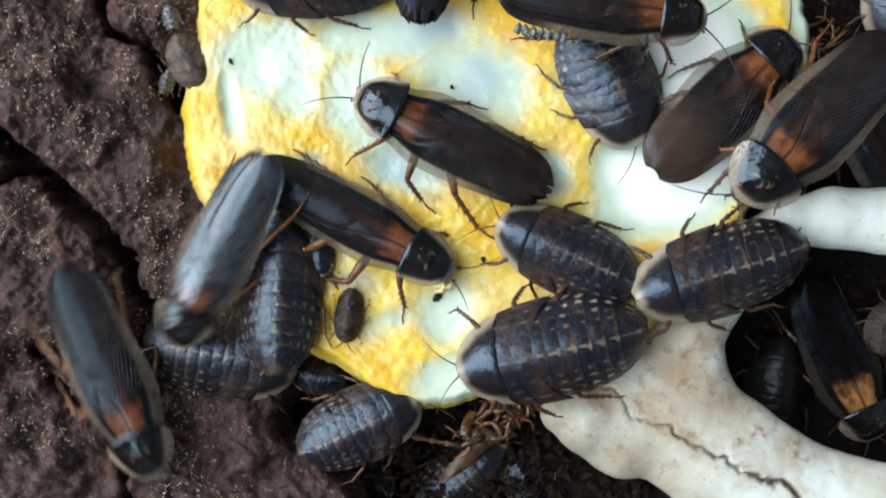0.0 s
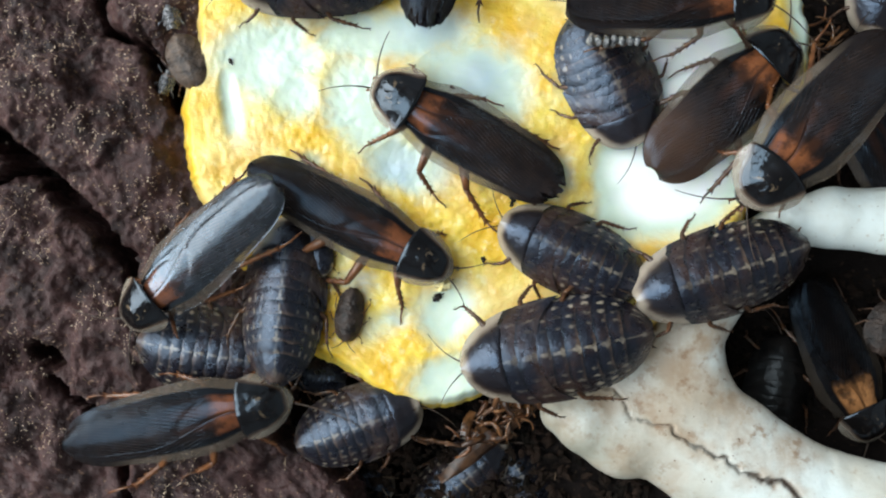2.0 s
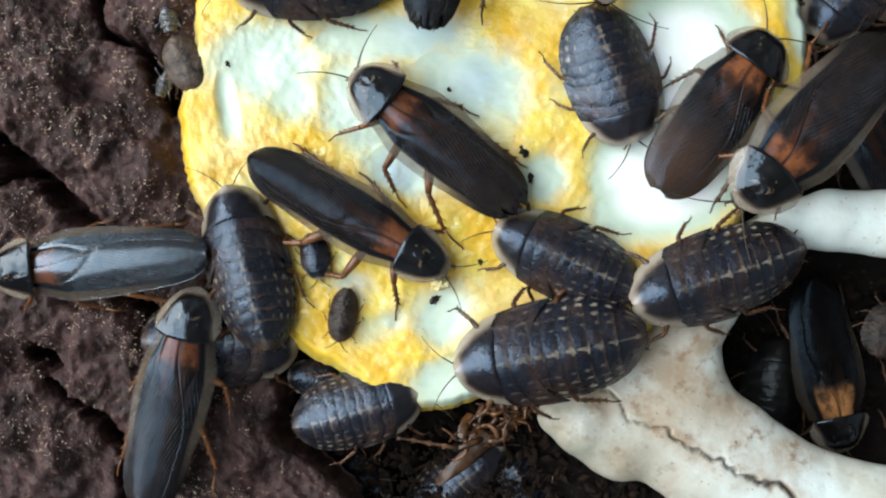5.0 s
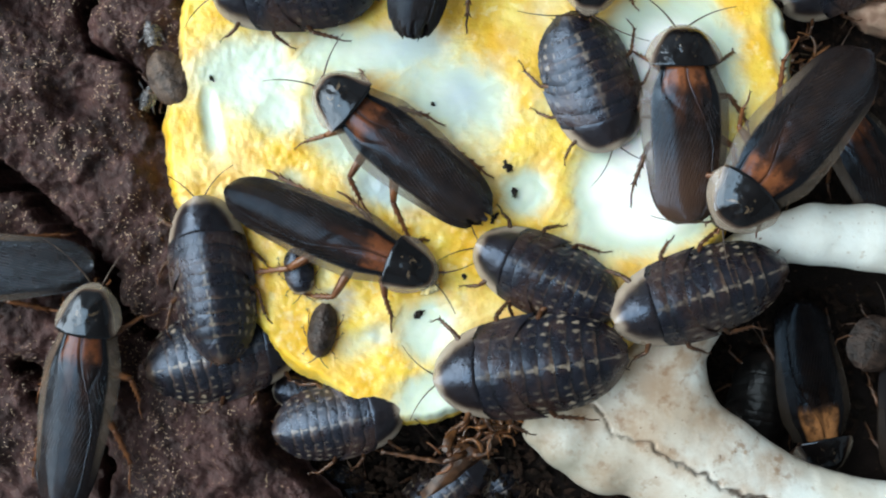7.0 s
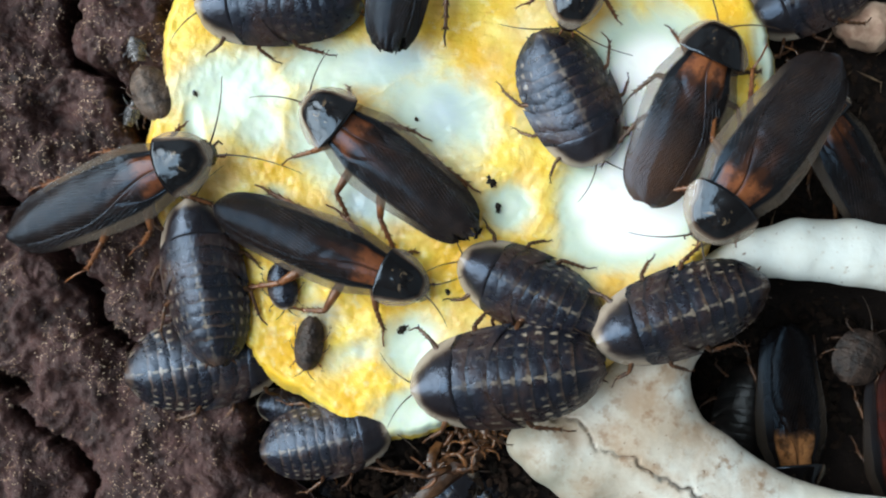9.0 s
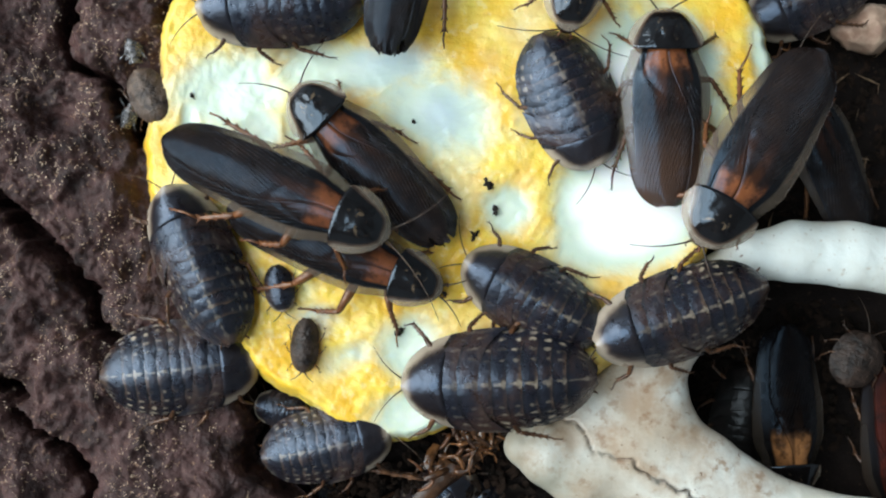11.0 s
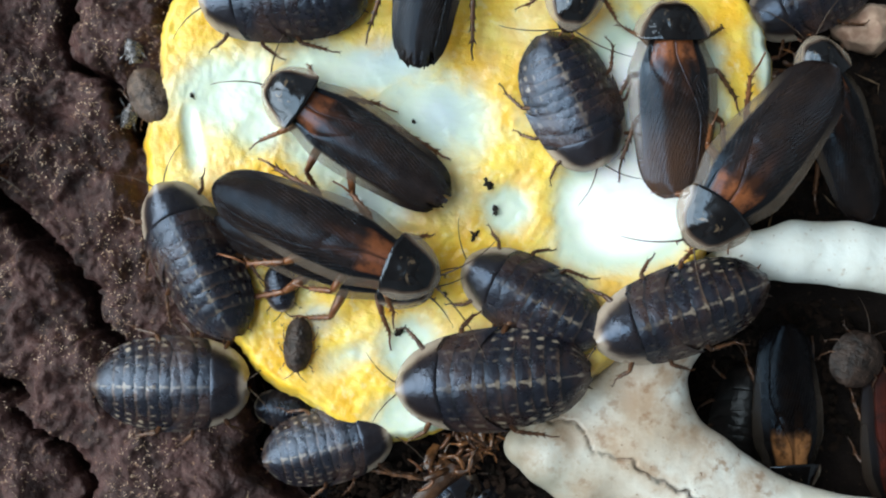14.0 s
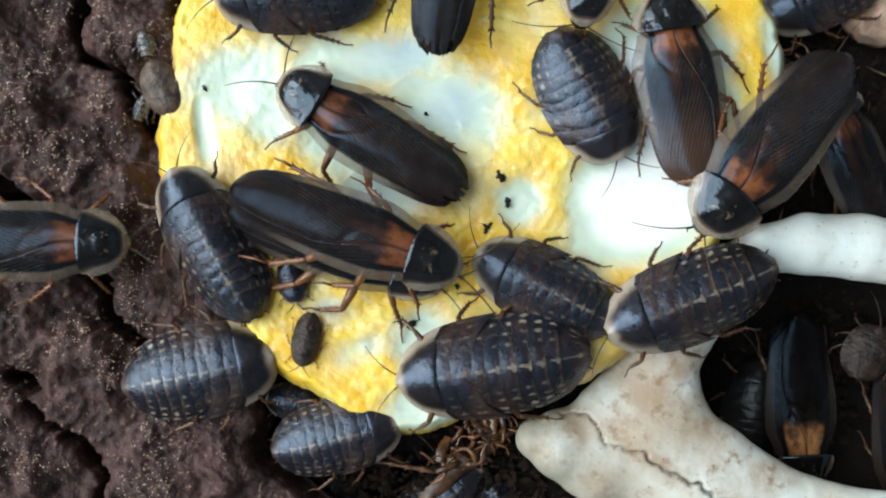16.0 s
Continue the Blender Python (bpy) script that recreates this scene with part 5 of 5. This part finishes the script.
    walk(cockroach_j, rows([
        (0, 94.1, 20.0, -7.0, -2.7, 118.5), (4.2, 94.1, 20.0, -7.0, -2.7, 118.5), (6.3, 95.7, 20.7, -7.0, -2.8, 119.3), (9, 94.8, 24.2, -7.0, -2.9, 118.6),
        (11.3, 89.9, 27.7, -7.0, -2.9, 113.0), (12, 95.3, 27.7, -7.0, -3.0, 119.4), (12.5, 95.3, 27.7, -7.0, -3.0, 119.4), (13.6, 95.0, 29.6, -7.0, -2.9, 117.8),
        (14.5, 90.6, 35.8, -6.5, -4.0, 97.3), (15.2, 91.3, 34.6, -6.5, -3.9, 100.7), (15.5, 91.9, 34.1, -6.5, -3.9, 102.9), (16, 94.0, 23.1, -7.0, -3.0, 112.1),
    ]))
    walk(cockroach_k, rows([
        (0, -145.6, 16.9, 5.0, 5.5, -1.9), (13.6, -110.4, 24.0, 5.0, 5.4, -1.9), (14, -105.2, 24.0, 5.0, 5.4, -1.8), (14.5, -99.0, 22.9, 5.0, 5.4, -2.9),
        (15, -94.2, 16.7, 5.0, 5.4, -3.1), (15.5, -86.3, 9.9, 5.0, 5.4, -0.4), (16, -80.6, 7.1, 5.0, 5.4, -0.7),
    ]))
    walk(cockroach_l, rows([
        (0, 91.9, -25.3, -23.5, 4.3, -64.6), (3.5, 91.6, -25.4, -23.5, 4.3, -65.6), (4.2, 89.2, -25.0, -23.5, 4.1, -75.5), (6.3, 90.3, -28.2, -23.5, 4.1, -78.9),
        (7, 89.4, -28.2, -23.5, 4.1, -78.9), (8, 88.9, -29.0, -23.5, 4.2, -81.0), (9, 87.9, -30.8, -23.5, 4.1, -85.3), (11.3, 87.8, -30.3, -23.5, 4.1, -86.4),
        (14, 87.8, -30.3, -23.5, 4.1, -86.4), (16, 88.2, -29.6, -23.5, 4.1, -86.3),
    ]))
    walk(nymph_a, rows([
        (0, 25.2, -1.0, 7.0, -0.0, 155.3), (1, 25.9, -0.9, 7.0, -0.0, 155.4), (4.2, 25.5, -1.3, 7.0, -0.0, 156.0), (6.3, 25.0, -1.9, 7.0, -0.0, 154.9),
        (7, 24.8, -2.1, 7.0, -0.0, 155.2), (8, 25.0, -2.5, 7.0, -0.0, 155.8), (9, 24.9, -2.0, 7.0, -0.0, 154.1), (11.3, 26.1, -2.9, 7.0, -0.0, 150.9),
        (12.5, 26.4, -3.3, 7.0, -0.0, 151.1), (14, 26.0, -3.2, 7.0, -0.0, 151.8), (14.5, 26.1, -3.4, 7.0, -0.0, 151.3), (15.5, 25.8, -2.7, 7.0, -0.0, 152.0),
        (16, 25.9, -2.4, 7.0, -0.0, 152.5),
    ]))
    walk(nymph_b, rows([
        (0, 55.5, -4.5, 8.0, -3.0, -163.0), (1, 55.6, -4.6, 8.0, -3.1, -162.6), (4.2, 55.5, -4.8, 8.0, -3.1, -162.0), (6.3, 55.4, -4.7, 8.0, -3.1, -162.3),
        (7, 55.2, -5.6, 8.0, -3.1, -162.5), (8, 55.2, -5.9, 8.0, -3.1, -162.0), (9, 54.9, -6.2, 8.0, -3.1, -161.4), (11.3, 55.5, -6.1, 8.0, -3.1, -161.0),
        (12.5, 56.0, -6.1, 8.0, -3.1, -161.0), (13.5, 55.5, -5.5, 8.0, -3.2, -161.1), (14, 55.5, -5.5, 8.0, -3.2, -161.1), (14.5, 55.1, -5.2, 8.0, -3.2, -159.6),
        (15.5, 54.8, -4.3, 8.0, -3.2, -159.2), (16, 54.9, -4.6, 8.0, -3.1, -158.9),
    ]))
    walk(nymph_c, rows([
        (0, 21.6, -20.1, 9.0, -0.0, -167.1), (1, 22.1, -20.1, 9.0, -0.0, -168.3), (2, 22.5, -20.1, 9.0, -0.0, -169.2), (4.2, 21.7, -19.8, 9.0, -0.0, -169.1),
        (6.3, 22.2, -20.5, 9.0, -0.0, -170.7), (7, 21.2, -20.1, 9.0, -0.0, -172.0), (8, 20.7, -20.2, 9.0, -0.0, -171.6), (9, 20.1, -19.0, 9.0, -0.0, -173.0),
        (11.3, 18.8, -19.2, 9.0, -0.0, -177.7), (12.5, 18.6, -19.3, 9.0, -0.0, -176.3), (13.5, 17.7, -19.2, 9.0, -0.0, -175.1), (14, 17.7, -19.2, 9.0, -0.0, -175.1),
        (14.5, 17.2, -18.4, 9.0, -0.0, -175.1), (15.5, 15.9, -18.4, 9.0, -0.0, -172.3), (16, 15.2, -18.0, 9.0, -0.0, -171.5),
    ]))
    walk(nymph_d, rows([
        (0, 33.8, 34.4, 7.0, -0.0, -64.5), (2, 33.8, 34.4, 7.0, -0.0, -64.5), (2.5, 34.2, 35.2, 7.0, -0.0, -68.8), (4.2, 34.7, 35.7, 7.0, -0.0, -70.4),
        (6.3, 34.9, 36.9, 7.0, -0.0, -71.3), (6.5, 34.7, 37.3, 7.0, -0.0, -71.3), (7, 34.0, 37.3, 7.0, -0.0, -69.2), (7.5, 33.6, 37.3, 7.0, -0.0, -67.0),
        (8, 33.0, 37.3, 7.0, -0.0, -66.4), (8.5, 33.2, 37.1, 7.0, -0.0, -66.0), (9, 33.2, 37.3, 7.0, -0.0, -64.8), (9.2, 33.2, 37.2, 7.0, -0.0, -65.6),
        (12, 34.0, 37.2, 7.0, -0.0, -65.8), (14, 34.2, 37.0, 7.0, -0.0, -66.2), (14.5, 34.7, 36.9, 7.0, -0.0, -64.5), (15.5, 34.6, 36.7, 7.0, -0.0, -62.6),
        (16, 34.7, 36.7, 7.0, -0.0, -62.2),
    ]))
    walk(nymph_e, rows([
        (0, -33.1, -8.6, 6.0, 8.2, 88.6), (1, -33.0, -9.4, 6.0, 8.7, 89.0), (2, -32.3, -10.3, 6.0, 9.3, 85.7), (2.5, -31.4, -8.4, 6.0, 9.5, 89.7),
        (3, -33.1, -10.0, 7.0, 11.5, 95.3), (3.5, -35.6, -9.3, 7.5, 9.7, 91.4), (4.2, -35.7, -3.2, 7.0, 3.4, 107.1), (5.2, -39.9, -3.3, 6.5, 1.7, 103.7),
        (6.3, -41.7, -3.3, 6.5, -1.7, 100.1), (6.5, -41.8, -2.9, 6.5, -1.7, 99.7), (7, -43.0, -2.6, 6.5, -1.6, 98.2), (7.5, -41.3, -2.0, 6.5, -1.7, 99.7),
        (8, -40.9, -2.5, 6.5, -1.6, 98.9), (8.5, -40.4, -1.7, 6.5, -1.7, 99.7), (9, -41.1, 0.1, 6.5, -1.7, 99.8), (9.2, -41.6, -0.2, 6.5, -1.7, 99.9),
        (11.3, -41.0, 5.0, 7.5, -1.4, 114.5), (11.7, -40.6, 6.1, 7.5, -1.4, 115.5), (12.5, -40.0, 6.8, 7.5, -1.5, 116.4), (13, -41.2, 5.5, 7.5, -1.5, 116.8),
        (13.5, -41.8, 4.9, 7.5, -1.5, 116.8), (14, -41.8, 4.9, 7.5, -1.5, 116.8), (14.5, -41.6, 5.5, 7.5, -1.5, 118.6), (15.5, -41.4, 6.0, 7.5, -1.6, 119.4),
        (16, -41.2, 6.6, 7.5, -1.6, 118.6),
    ]))
    walk(nymph_f, rows([
        (0, -46.8, -21.8, -1.5, 2.6, -9.8), (0.5, -47.7, -22.6, -1.5, 2.7, -9.1), (2, -48.1, -21.9, -1.5, 2.8, -9.6), (4.2, -47.9, -19.9, -1.5, 2.9, -1.0),
        (6.3, -42.7, -17.5, -1.5, 3.0, 2.4), (7, -42.5, -18.5, -1.5, 3.1, 15.2), (7.5, -42.8, -17.7, -1.5, 2.8, 14.6), (8, -43.6, -16.5, -1.0, 5.1, 12.4),
        (9, -43.0, -17.3, -1.0, 5.1, 9.3), (9.2, -42.8, -17.3, -1.0, 5.1, 10.2), (11.3, -48.4, -17.9, 0.5, 2.0, 6.4), (11.7, -49.9, -18.1, 0.5, 2.0, 7.2),
        (12.5, -50.4, -17.9, 0.5, 1.9, 6.0), (13, -50.4, -18.4, 1.0, -0.0, 3.6), (13.5, -50.5, -20.4, 1.5, -1.6, 2.1), (14, -48.6, -21.0, 1.5, -1.6, 0.2),
        (14.5, -47.0, -22.1, 2.0, -3.2, 0.5), (15, -46.3, -21.3, 2.0, -3.2, 4.5), (15.5, -45.8, -20.4, 2.0, -3.1, 8.7), (16, -45.1, -19.9, 2.0, -3.1, 11.7),
    ]))
    walk(nymph_g, rows([
        (0, -17.5, -36.9, 1.0, -4.0, 25.6), (1.5, -17.4, -37.0, 1.0, -4.0, 24.8), (2, -17.5, -36.6, 1.0, -4.0, 20.5), (2.5, -15.2, -35.4, 1.0, -4.5, 16.2),
        (3.5, -15.4, -34.4, 1.0, -4.7, 17.8), (4.2, -16.3, -33.8, 1.0, -4.8, 17.9), (6.3, -17.9, -32.3, 1.0, -4.7, 12.0), (7, -17.8, -32.4, 1.0, -4.7, 11.9),
        (8, -17.4, -33.0, 1.0, -4.6, 10.9), (9, -17.0, -33.3, 1.0, -4.4, 12.5), (11.3, -16.3, -33.8, 1.0, -4.3, 12.1), (12.5, -16.3, -33.9, 1.0, -4.3, 11.6),
        (13.5, -16.1, -34.1, 1.0, -4.5, 14.2), (14, -16.1, -34.1, 1.0, -4.5, 14.2), (15.5, -16.5, -33.7, 1.0, -4.3, 15.1), (16, -16.8, -33.6, 1.0, -4.2, 14.4),
    ]))
    walk(nymph_h, rows([
        (0, -26.1, 55.2, 8.0, -0.0, -178.5), (4.2, -26.1, 55.2, 8.0, -0.0, -178.5), (7, -26.2, 56.0, 8.0, -0.0, -177.5), (9, -25.8, 56.2, 8.0, -0.0, -177.3),
        (12, -24.6, 56.3, 8.0, -0.0, -177.9), (12.5, -24.4, 56.5, 8.0, -0.0, -177.9), (14, -24.4, 57.4, 8.0, -0.0, -177.9), (16, -24.3, 57.4, 8.0, -0.0, -178.5),
    ]))
    walk(nymph_i, rows([
        (0, 100.3, 59.4, -7.0, 3.8, -103.3), (1, 99.4, 59.7, -7.0, 3.8, -107.0), (2, 97.2, 60.8, -7.0, 3.8, -105.8), (3.5, 93.3, 59.7, -7.0, 3.7, -111.5),
        (4.2, 90.8, 54.3, -7.0, 4.0, -118.7), (5.2, 90.8, 59.3, -7.0, 4.4, -133.6), (6.3, 91.2, 64.0, -7.0, 4.6, -148.7), (9.2, 88.3, 62.4, -7.0, 3.9, -154.2),
        (14, 88.7, 62.6, -7.0, 3.9, -154.2), (16, 88.8, 62.2, -7.0, 3.9, -153.7),
    ]))
    walk(nymph_j, rows([
        (0, -19.3, -13.6, 7.0, -0.0, -97.6), (2.5, -19.1, -13.4, 7.0, -0.0, -99.0), (4.2, -19.7, -13.0, 7.0, -0.0, -99.3), (6.3, -20.1, -13.1, 7.0, -0.0, -99.5),
        (7, -20.7, -13.2, 7.0, -0.0, -98.2), (8, -20.2, -13.4, 7.0, -0.0, -98.8), (9, -20.0, -12.7, 7.0, -0.0, -97.6), (11.3, -20.3, -12.6, 7.0, -0.0, -93.0),
        (12.5, -20.3, -12.3, 7.0, -0.0, -89.4), (13.5, -21.7, -12.5, 7.0, -0.0, -94.6), (14, -21.7, -12.5, 7.0, -0.0, -94.6), (14.5, -22.0, -12.7, 7.0, -0.0, -94.6),
        (15.5, -22.4, -13.0, 7.0, -0.0, -99.4), (16, -22.6, -13.0, 7.0, -0.0, -100.8),
    ]))
    walk(morsel, rows([
        (0, 0.1, -7.4, 9.0, -0.0, 5.7), (4.2, -0.2, -6.8, 9.0, -0.0, 5.7), (6.3, 1.0, -5.3, 9.0, -0.0, 5.7), (7, 1.2, -4.3, 9.0, -0.0, 11.3),
        (8, 2.0, -4.0, 9.0, -0.0, 5.7), (9, 2.9, -2.6, 9.0, -0.0, 11.3), (9.2, 2.8, -2.3, 9.0, -0.0, 11.3), (11.3, 5.2, -1.1, 9.0, -0.0, 5.7),
        (12, 3.1, -1.4, 6.0, -0.0, 5.7), (14, 3.1, -1.4, 6.0, -0.0, 5.7), (16, 3.1, -1.4, 6.0, -0.0, 5.7),
    ]))


motions()
